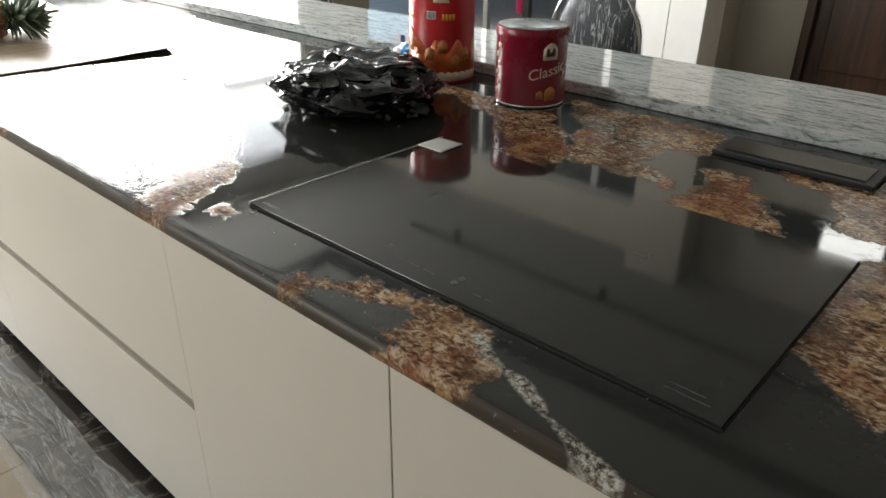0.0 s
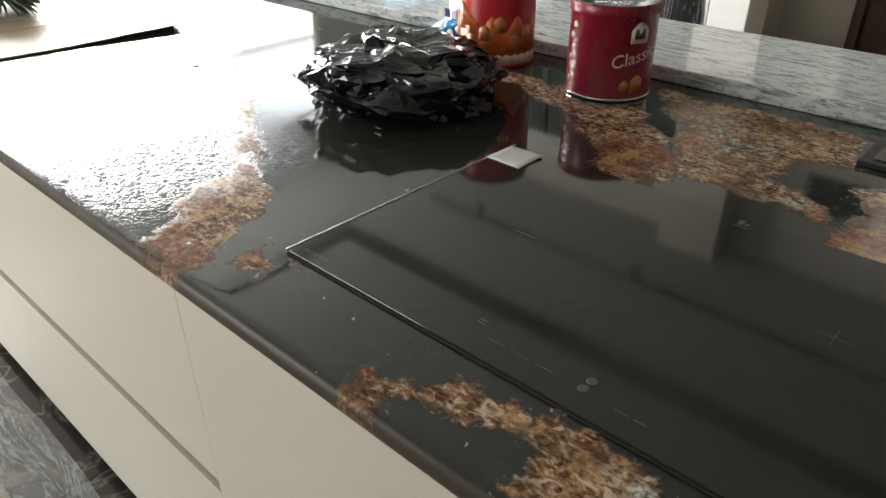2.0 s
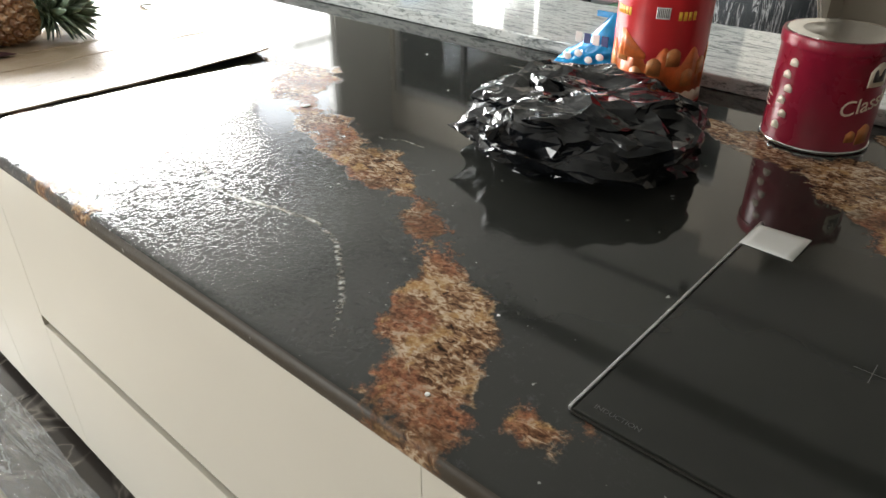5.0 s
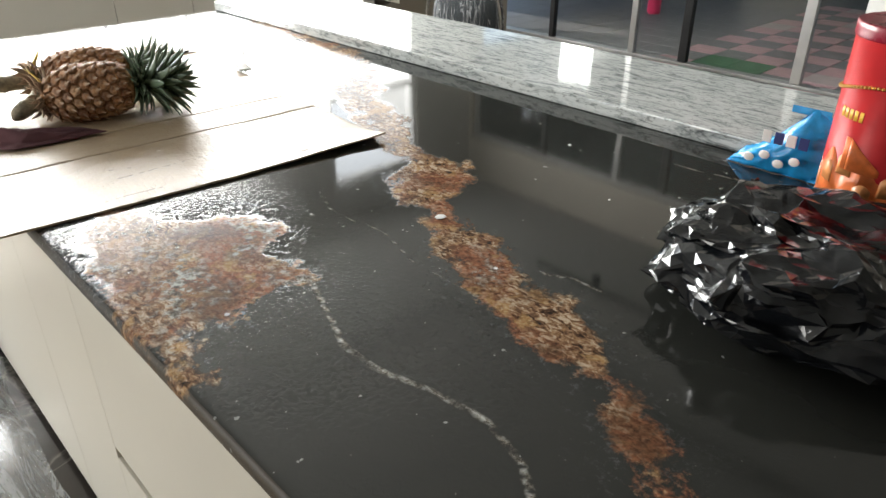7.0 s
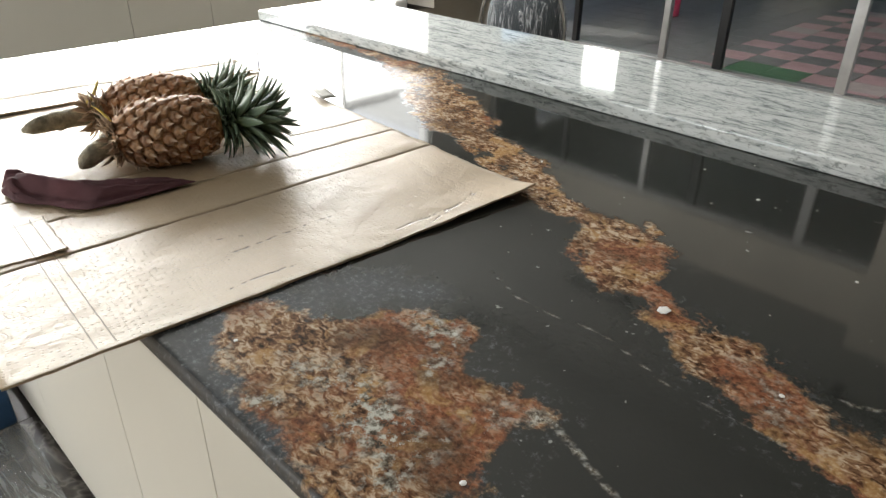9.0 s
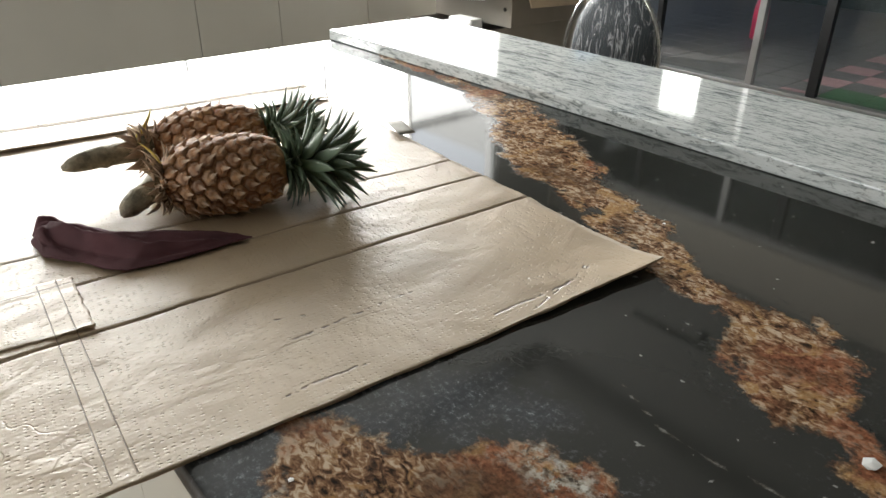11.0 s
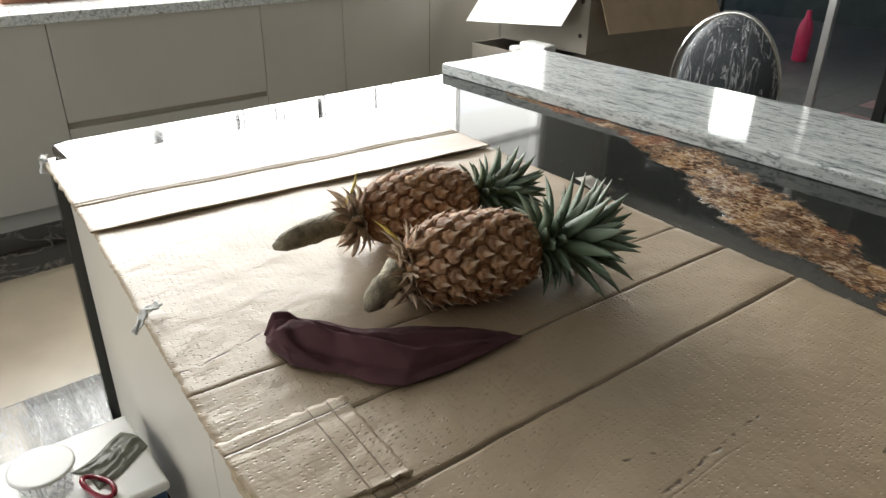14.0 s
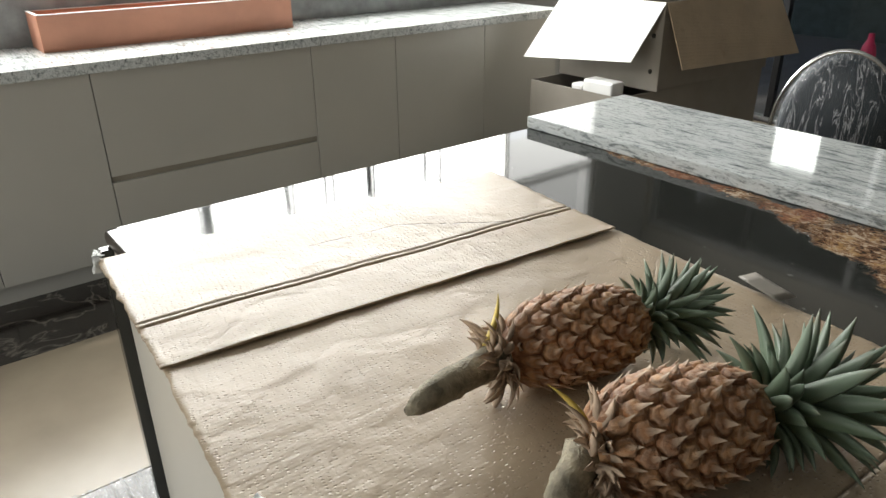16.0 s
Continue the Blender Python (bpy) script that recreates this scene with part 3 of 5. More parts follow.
lowc = thing("low_cabinet", "white low cabinet standing before the plaster pillar", "cabinet", (-1.76, DOOR_Y - 0.66, 0.0))
part("body", box(0, 0.02, 0.001, 0.54, 0.335, 1.02, 0.004), PAPER, lowc)
for k in range(2):
    part("door", box(0.003 + 0.27 * k, 0, 0.06, 0.267 + 0.27 * k, 0.0195, 1.01, 0.003), PAPER, lowc)

# windows
def window(name, y0, y1, z0, z1, bars, jamb0=0.045, jamb1=0.045):
    w = tagged(new(name), "white framed kitchen window with bright daylight", "", "", "structure")
    x = WALL_X - 0.05
    for a in ((y0, z0, y1, z0 + 0.045), (y0, z1 - 0.045, y1, z1), (y0, z0 + 0.046, y0 + jamb0, z1 - 0.046), (y1 - jamb1, z0 + 0.046, y1, z1 - 0.046)):
        part("window_frame", box(x - 0.02, a[0], a[1], x + 0.03, a[2], a[3], 0.004), WHITE, w)
    for y in bars:
        part("mullion", box(x - 0.02, y - 0.007, z0 + 0.046, x + 0.02, y + 0.007, z1 - 0.046, 0.002), ALU, w)
    part("window_sill", box(x + 0.031, y0 - 0.03, z0 - 0.035, x + 0.10, y1 + 0.03, z0 - 0.004, 0.004), PALE_GRANITE, w)
    return w


w1 = window("window_1", 0.20, 4.185, 1.32, 2.68, (0.60, 1.16, 1.78, 2.38, 2.98, 3.55), 0.045, 0.012)
# added bars stand in for a structure outdoors, mirrored as streaks in the granite
for y, wide in ((1.82, 0.030), (2.33, 0.014), (2.60, 0.007), (2.66, 0.006), (2.93, 0.016), (3.40, 0.009)):
    part("outdoor_bar", box(WALL_X - 0.029, y - wide, 1.60, WALL_X - 0.012, y + wide, 2.02, 0.004), DARKMETAL, w1, "dark bar standing in for a structure outside the window")
w2 = window("window_2", 4.195, 5.24, 1.05, 3.12, (), 0.012)
part("transom", box(WALL_X - 0.07, 4.21, 2.25, WALL_X - 0.02, 5.194, 2.29, 0.003), WHITE, w2)

# sliding glass doors
gd = tagged(new("door_1"), "aluminium sliding glass doors to a tiled patio", "", "", "structure")
for x, wide, mat in ((-5.57, 0.06, ALU), (-4.62, 0.05, DARKMETAL), (-3.74, 0.055, ALU), (-3.25, 0.07, DARKMETAL), (-2.32, 0.075, ALU), (-1.66, 0.06, ALU)):
    part("stile", box(x - wide / 2, DOOR_Y + 0.03, 0.021, x + wide / 2, DOOR_Y + 0.09, 2.965, 0.004), mat, gd)
part("door_rail", box(-5.6, DOOR_Y + 0.02, -0.005, -1.62, DOOR_Y + 0.12, 0.02, 0.003), ALU, gd)
part("door_rail", box(-5.6, DOOR_Y + 0.02, 2.966, -1.62, DOOR_Y + 0.12, 3.015, 0.003), ALU, gd)
for a, b in ((-5.54, -4.645), (-4.595, -3.77), (-3.71, -3.285), (-3.215, -2.36), (-2.28, -1.69)):
    pane = part("pane", box(a, DOOR_Y + 0.055, 0.022, b, DOOR_Y + 0.061, 2.96), GLASS, gd)
    pane.visible_shadow = False
wd = tagged(new("door_2"), "dark stained wooden door in a wooden frame", "", "", "structure")
part("door_leaf", box(-0.69, DOOR_Y + 0.04, 0.0, 0.17, DOOR_Y + 0.08, 2.08, 0.004), WOOD, wd)
for a in ((-0.76, 0.0, -0.695, 2.15), (0.175, 0.0, 0.24, 2.15), (-0.694, 2.085, 0.174, 2.15)):
    part("door_frame", box(a[0], DOOR_Y - 0.02, a[1], a[2], DOOR_Y + 0.10, a[3], 0.006), WOOD, wd)
for a in ((-0.60, 0.25, 0.08, 0.95), (-0.60, 1.10, 0.08, 1.92)):
    part("door_panel", box(a[0], DOOR_Y + 0.026, a[1], a[2], DOOR_Y + 0.039, a[3], 0.008), WOOD, wd)
part("door_handle", add_tube(bmesh.new(), [(-0.62, DOOR_Y + 0.04, 1.02), (-0.62, DOOR_Y - 0.02, 1.02), (-0.50, DOOR_Y - 0.025, 1.02)], 0.009), CHROME, wd)

# patio outside the glass doors
structure("ground", box(-30, DOOR_Y + 0.151, -0.30, 30, 40, -0.06), GREYTILE, "concrete ground of the patio")
structure("backdrop", box(-9.0, 11.0, -0.06, 3.0, 11.2, 3.3), PATIOWALL, "dark green wall across the patio")
structure("patio_roof", box(-9.0, DOOR_Y + 0.2, 3.2, 3.0, 11.0, 3.3), PATIOWALL, "dark patio roof")

# island: dark granite worktop
RUST_LONG = [(-3.02, 2.07, .010), (-2.75, 2.05, .018), (-2.543, 2.037, .018), (-2.439, 2.014, .050), (-2.322, 1.978, .078), (-2.205, 1.927, .075), (-2.089, 1.858, .088),
             (-1.983, 1.794, .095), (-1.92, 1.755, .085), (-1.845, 1.726, .050), (-1.78, 1.706, .048), (-1.70, 1.68, .036), (-1.63, 1.65, .046), (-1.57, 1.61, .048), (-1.485, 1.56, .032), (-1.41, 1.558, .012)]
RUST_MID = [(-1.41, 1.558, .012), (-1.33, 1.53, .070), (-1.296, 1.502, .085), (-1.232, 1.42, .055), (-1.173, 1.403, .026), (-1.11, 1.361, .032), (-1.027, 1.337, .055), (-0.952, 1.291, .042),
            (-0.878, 1.269, .036), (-0.831, 1.272, .055), (-0.765, 1.252, .050), (-0.724, 1.25, .034), (-0.655, 1.208, .022), (-0.585, 1.161, .030), (-0.522, 1.106, .025)]
RUST_HOB = [(-0.522, 1.106, .025), (-0.479, 1.071, .033), (-0.426, 1.022, .062), (-0.395, 0.977, .078), (-0.372, 0.933, .060), (-0.361, 0.891, .052), (-0.328, 0.867, .050), (-0.302, 0.846, .040)]
RUST_RIGHT = [(0.10, 0.85, .022), (0.16, 0.895, .022), (0.24, 0.925, .022), (0.31, 0.92, .03), (0.34, 0.88, .065), (0.37, 0.85, .06), (0.42, 0.86, .03)]
RUST_BACK = [(-0.60, 1.88, .020), (-0.45, 1.85, .035), (-0.34, 1.81, .040), (-0.25, 1.76, .030)]
RUST_EAST = [(0.80, 1.25, .06), (0.90, 1.32, .07), (1.05, 1.22, .08), (1.2, 1.2, .08), (1.5, 1.1, .06)]
# broad patches, by their outlines
PATCH_FRONT = [(-1.575, .93), (-1.555, .975), (-1.47, 1.01), (-1.42, 1.07), (-1.385, 1.137), (-1.28, 1.137), (-1.24, 1.085), (-1.155, 1.085), (-1.125, 1.077), (-1.125, 1.015),
               (-1.14, .99), (-1.10, .955), (-1.115, .885), (-1.055, .858), (-1.01, .849), (-1.03, .82), (-1.14, .82), (-1.33, .845), (-1.46, .865)]
PATCH_SPOT = [(-0.228, .909), (-0.239, .952), (-0.215, .936), (-0.178, .957), (-0.154, .95), (-0.19, .91)]
PATCH_TIN = [(-0.255, 1.787), (-0.131, 1.871), (-0.02, 1.74), (0.10, 1.562), (0.067, 1.483), (-0.042, 1.526)]
PATCH_BAR = [(-0.18, 2.02), (0.006, 2.0), (0.151, 2.02), (0.268, 2.0), (0.321, 1.824), (0.226, 1.784), (0.207, 1.689), (0.323, 1.639), (0.323, 1.589), (0.189, 1.60), (0.109, 1.57), (0.02, 1.73), (-0.06, 1.85)]
PATCH_HOB = [(0.346, 1.751), (0.433, 1.745), (0.504, 1.616), (0.589, 1.50), (0.51, 1.49), (0.388, 1.49), (0.355, 1.535), (0.379, 1.65)]
PATCH_SOCKET = [(0.461, 1.861), (0.57, 1.834), (0.652, 1.871), (0.80, 1.86), (0.85, 1.62), (0.711, 1.60), (0.628, 1.631), (0.58, 1.763), (0.493, 1.802)]
PATCH_EAST = [(0.69, 1.287), (0.68, 1.49), (0.76, 1.56), (0.90, 1.50), (0.95, 1.20), (0.834, 1.091), (0.759, 1.108), (0.70, 1.186)]
RUST_EDGE = [(-1.95, 1.72, .012), (-1.75, 1.63, .016), (-1.62, 1.58, .012)]
PALE_A = [(-1.12, 1.085, .004), (-1.04, 1.055, .003), (-0.95, 1.022, .003), (-0.88, 1.022, .003), (-0.80, 1.045, .003), (-0.72, 1.055, .003), (-0.65, 1.035, .003), (-0.59, 0.99, .003), (-0.53, 0.94, .003), (-0.49, 0.89, .001), (-0.44, 0.84, -.003)]
PALE_B = [(-1.387, 1.284, .0006), (-1.305, 1.253, .0006), (-1.262, 1.252, .0006), (-1.207, 1.263, .0006), (-1.173, 1.268, .0006), (-1.094, 1.246, .0006), (-1.047, 1.232, .0006), (-0.976, 1.234, .0006), (-0.912, 1.236, .0006)]
PALE_C = [(-0.923, 1.354, .0015), (-0.883, 1.359, .0015), (-0.846, 1.38, .0015), (-0.796, 1.38, .0015)]
PALE_F = [(-1.052, 1.906, .0015), (-0.957, 1.912, .0015), (-0.89, 1.923, .0015), (-0.819, 1.939, .0015)]
PALE_D = [(0.385, 0.925, .011), (0.42, 0.905, .007), (0.45, 0.892, .003), (0.485, 0.885, .012), (0.52, 0.868, .009), (0.545, 0.855, .001), (0.575, 0.845, .006), (0.60, 0.835, .009), (0.65, 0.825, .007)]
PALE_E = [(-1.35, 1.128, .006), (-1.31, 1.122, .008), (-1.28, 1.105, -.006), (-1.16, 1.065, -.006), (-1.13, 1.08, .009), (-1.115, 1.065, -.002)]


def chain_field(px, py, chains, floor_value):
    """How far inside the nearest chain of discs each point lies, in metres."""
    best = np.full(px.shape, floor_value)
    for chain in chains:
        for (ax, ay, ar), (bx, by, br) in zip(chain, chain[1:]):
            dx, dy = bx - ax, by - ay
            t = np.clip(((px - ax) * dx + (py - ay) * dy) / (dx * dx + dy * dy), 0, 1)
            best = np.maximum(best, ar + t * (br - ar) - np.hypot(px - ax - t * dx, py - ay - t * dy))
    return best


def outline_field(px, py, outline):
    """How far inside a closed outline each point lies, in metres."""
    away = np.full(px.shape, 9.0)
    inside = np.zeros(px.shape, bool)
    for (ax, ay), (bx, by) in zip(outline, outline[1:] + outline[:1]):
        dx, dy = bx - ax, by - ay
        t = np.clip(((px - ax) * dx + (py - ay) * dy) / (dx * dx + dy * dy), 0, 1)
        away = np.minimum(away, np.hypot(px - ax - t * dx, py - ay - t * dy))
        if dy:
            inside ^= ((ay > py) != (by > py)) & (px < ax + (py - ay) * dx / dy)
    return np.where(inside, away, -away)


RUSTS = [RUST_LONG, RUST_MID, RUST_HOB, RUST_RIGHT, RUST_BACK, RUST_EAST, RUST_EDGE]
PATCHES = [PATCH_FRONT, PATCH_SPOT, PATCH_TIN, PATCH_BAR, PATCH_HOB, PATCH_SOCKET, PATCH_EAST]
ASH = [[(-1.42, .93, .01), (-1.32, .945, .05), (-1.24, .93, .06), (-1.20, .90, .05), (-1.10, .855, .03)], [(-1.50, .86, .03), (-1.36, .86, .025)], [(-1.38, 1.12, .03), (-1.30, 1.10, .035), (-1.27, 1.04, .02)],
       [(-1.17, 1.04, .02), (-1.13, 1.06, .03)], [(-.02, 1.88, .05), (.10, 1.82, .07), (.18, 1.70, .04), (.28, 1.62, .04)], [(0.40, 0.93, .02), (0.52, 0.87, .03), (0.65, 0.825, .02)], [(.85, 1.35, .05), (.80, 1.22, .02)], [(-1.0, 1.34, .02), (-.95, 1.29, .02)]]
SLATE = [[(-1.60, 1.02, .04), (-1.50, 1.10, .05), (-1.42, 1.16, .03)], [(-1.64, .90, .05), (-1.52, .865, .045), (-1.35, .842, .03), (-1.18, .83, .02)]]
PALES = [PALE_A, PALE_B, PALE_C, PALE_F, PALE_D, PALE_E]


def mark_granite(me):
    co = np.empty(len(me.vertices) * 3)
    me.vertices.foreach_get("co", co)
    co = co.reshape(-1, 3)
    for name, chains in (("rust", RUSTS), ("pale", PALES), ("ash", ASH), ("slate", SLATE)):
        data = me.attributes.new(name, "FLOAT", "POINT")
        field = chain_field(co[:, 0], co[:, 1], chains, -0.2)
        for outline in PATCHES if name == "rust" else ():
            field = np.maximum(field, outline_field(co[:, 0], co[:, 1], outline))
        data.data.foreach_set("value", field.astype(np.float32))


def worktop():
    """The slab with an eased front edge, as one closed mesh with a fine top."""
    xs = np.linspace(-3.32, 1.7, 520)
    prof = [(0.834, 0.866), (0.829, 0.868), (0.8265, 0.874), (0.826, 0.886), (0.8275, 0.893), (0.831, 0.898), (0.837, 0.8995)]
    prof += [(y, TOP) for y in np.linspace(0.845, 2.075, 130)] + [(2.50, TOP), (2.50, 0.866)]
    n, m = len(xs), len(prof)
    verts = [(x, y, z) for x in xs for y, z in prof]
    faces = [(i * m + j, (i + 1) * m + j, (i + 1) * m + (j + 1) % m, i * m + (j + 1) % m) for i in range(n - 1) for j in range(m)]
    faces += [tuple(range(m)), tuple((n - 1) * m + j for j in reversed(range(m)))]
    me = bpy.data.meshes.new("worktop")
    me.from_pydata(verts, [], faces)
    bm = bmesh.new()
    bm.from_mesh(me)
    bmesh.ops.recalc_face_normals(bm, faces=bm.faces)
    bm.to_mesh(me)
    bm.free()
    me.polygons.foreach_set("use_smooth", [len(p.vertices) == 4 and p.center.y < 0.85 for p in me.polygons])
    me.materials.append(DARK_GRANITE)
    me.materials.append(DARK_EDGE)
    me.polygons.foreach_set("material_index", [1 if p.center.y < 0.834 and p.center.z < 0.897 else 0 for p in me.polygons])
    mark_granite(me)
    return me


top = tagged(new("island_worktop", worktop()), "polished black granite worktop with rust-brown and white veins", "worktop")
leg = single("waterfall_panel", box(-3.32, 0.808, 0.001, -3.292, 2.50, 0.8655, 0.002), DARK_GRANITE, "black veined granite end panel down to the floor", "end panel")
mark_granite(leg.data)
bar = single("breakfast_bar_slab", box(-3.33, 2.07, TOP + 0.0005, 1.7, 2.53, 0.936, 0.004, 3), PALE_GRANITE, "pale grey-white granite slab raised on the worktop", "worktop")

# island cabinets
def island_unit(x0, x1, split, gl=0.0012, gr=0.0012):
    u = thing("base_cabinet", "cream lacquered handleless drawer unit under black granite" if split else "cream lacquered handleless base cabinet under black granite", "cabinet", (x0, 0.832, 0.0), group="island cabinets")
    w = x1 - x0
    part("carcass", box(0.001, 0.022, 0.05, w - 0.001, 0.60, 0.8655), GAP, u)
    part("plinth", box(0.0, 0.045, 0.0, w, 0.06, 0.049), MARBLE, u)
    if split:
        part("drawer_front", box(gl, 0, 0.05, w - gr, 0.02, 0.445, 0.001), PANEL, u)
        part("drawer_front", box(gl, 0, 0.474, w - gr, 0.02, 0.864, 0.001), PANEL, u)
        part("grip_channel", box(gl, 0.010, 0.4465, w - gr, 0.02, 0.4725), CHANNEL, u)
    else:
        part("door", box(gl, 0, 0.05, w - gr, 0.02, 0.864, 0.001), PANEL, u)


for a, b, s, gl, gr in ((-3.29, -2.525, 0, .0012, .0012), (-2.525, -1.845, 0, .0012, .0012), (-1.845, -1.48, 0, .0012, .0008), (-1.48, -0.29, 1, .0008, .0002), (-0.29, 0.31, 0, .0002, .0016), (0.31, 0.91, 0, .0016, .0012), (0.91, 1.70, 0, .0012, .0012)):
    island_unit(a, b, s, gl, gr)
single("island_back_panel", box(-3.29, 1.45, 0.001, 1.70, 1.47, 0.865), PANEL, "cream panel closing the back of the island", "panel")

# far cabinet run under the window
def far_unit(y0, y1, split):
    u = thing("base_cabinet", "cream lacquered drawer unit below the window, shade in its colour" if split else "cream lacquered base cabinet below the window, shade in its colour", "cabinet", (-5.016, y0, 0.0), group="window cabinets")
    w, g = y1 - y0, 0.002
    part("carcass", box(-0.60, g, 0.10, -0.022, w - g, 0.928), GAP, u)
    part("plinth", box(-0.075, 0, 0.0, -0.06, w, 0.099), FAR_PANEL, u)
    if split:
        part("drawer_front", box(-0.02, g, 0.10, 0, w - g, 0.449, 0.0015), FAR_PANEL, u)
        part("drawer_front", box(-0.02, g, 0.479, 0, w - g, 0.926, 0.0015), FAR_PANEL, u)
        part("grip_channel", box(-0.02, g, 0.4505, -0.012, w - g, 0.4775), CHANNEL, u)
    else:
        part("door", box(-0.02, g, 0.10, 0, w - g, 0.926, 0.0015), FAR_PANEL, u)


for a, b, s in ((-1.8, -0.8, 0), (-0.8, 0.21, 1), (0.21, 0.714, 0), (0.714, 1.217, 0), (1.217, 2.237, 1), (2.237, 2.741, 0), (2.741, 3.372, 0), (3.372, 3.98, 0)):
    far_unit(a, b, s)
single("window_worktop", box(-5.65 + 0.001, -1.8, 0.9285, -4.996, 4.0, 0.975, 0.004, 3), PALE_GRANITE, "pale granite worktop along the kitchen window", "worktop")
structure("backsplash", box(-5.649, -1.8, 0.976, -5.625, 4.0, 1.285, 0.002), SPLASH, "grey stone backsplash")

# floor: dark marble border with beige fields
def slab_piece(parent, name, a, mat):
    return part(name, box(a[0], a[1], -0.011, a[2], a[3], 0.0, 0.0012, 1), mat, parent)


fl = bpy.data.objects["floor"]
for i in range(6):
    slab_piece(fl, "marble_slab", (-3.66 + i * 0.9, 0.635, -3.662 + (i + 1) * 0.9, 0.95), MARBLE)
for i in range(3):
    slab_piece(fl, "marble_slab", (-3.66, 0.952 + i * 0.6, -3.30, 1.55 + i * 0.6), MARBLE)
for i in range(9):
    slab_piece(fl, "marble_slab", (-5.2, -1.95 + i * 0.62, -4.56, -1.333 + i * 0.62), MARBLE)
for i in range(4):
    slab_piece(fl, "beige_tile", (-4.557, -1.95 + i * 1.05, -3.664, -0.903 + i * 1.05), BEIGE)
for i in range(7):
    for j in range(3):
        slab_piece(fl, "beige_tile", (-3.66 + i * 0.9, -1.95 + j * 0.862, -2.763 + i * 0.9, -1.091 + j * 0.862), BEIGE)

# ---- things on the island ----
hob = thing("induction_hob", "black glass induction hob set on the granite worktop", "hob", (-0.197, 0.967, TOP))
part("glass_plate", box(0, 0, 0.001, 0.896, 0.534, 0.0065, 0.0012, 2), HOB, hob)
part("edge_trim", box(-0.0065, 0.0, 0.0004, -0.0023, 0.534, 0.0068, 0.001), TRIM, hob, "brushed steel edge strip")
part("seal", box(-0.002, -0.002, 0.0003, 0.898, 0.536, 0.0026), GAP, hob)
part("printed_word", lettering("INDUCTION", 0.0095, 0.0001), GREYPRINT, hob, "grey printed word", pose(0.042, 0.017, 0.0068))
for x0, y0, x1, y1 in ((0.815, 0.022, 0.872, 0.0245), (0.815, 0.034, 0.862, 0.0365), (0.341, 0.034, 0.366, 0.0355), (0.374, 0.034, 0.400, 0.0355), (0.408, 0.034, 0.432, 0.0355), (0.309, 0.052, 0.321, 0.0535), (0.309, 0.058, 0.321, 0.0595),
                       (0.511, 0.030, 0.529, 0.0315), (0.534, 0.030, 0.549, 0.0315), (0.433, 0.500, 0.459, 0.502), (0.438, 0.508, 0.446, 0.524), (0.449, 0.508, 0.454, 0.518)):
    part("print_bar", box(x0, y0, 0.0066, x1, y1, 0.0068), GREYPRINT, hob)
for x, y in ((0.472, 0.052), (0.471, 0.036)):
    part("print_ring", lathe([(0.0052, 0.0066), (0.0062, 0.0066), (0.0062, 0.0068), (0.0052, 0.0068), (0.0050, 0.0067)], 20), GREYPRINT, hob, at=pose(x, y, 0))
for x, y in ((0.219, 0.265), (0.64, 0.31)):
    part("zone_mark", box(x - 0.020, y - 0.0006, 0.0066, x + 0.020, y + 0.0006, 0.0068), GREYPRINT, hob)
    part("zone_mark", box(x - 0.0006, y - 0.020, 0.0066, x + 0.0006, y + 0.020, 0.00685), GREYPRINT, hob)

lab = thing("paper_label", "small white paper label lying on the hob corner", "label", pose(-0.163, 1.449, TOP + 0.0072, 0, 0, -2))
part("paper", sheet(6, 6, lambda u, v: (-0.038 + 0.076 * u, -0.036 + 0.072 * v, 0.0006 + 0.003 * u * v), 0.0004), PAPER, lab)

sock = thing("worktop_socket", "dark grey flush socket plate with a hinged lid in the worktop", "socket", (0.302, 1.848, TOP))
part("plate", box(0, 0, 0.0005, 0.332, 0.133, 0.011, 0.002), DARKMETAL, sock)
part("lid", box(0.02, 0.018, 0.0115, 0.312, 0.112, 0.0135, 0.001), HOB, sock)


def plain_tin(radius, height):
    return lathe([(radius * 0.96, 0), (radius * 1.015, 0.001), (radius * 1.02, 0.006), (radius, 0.009), (radius, height - 0.022), (radius * 1.012, height - 0.02), (radius * 1.012, height - 0.012)], 64)


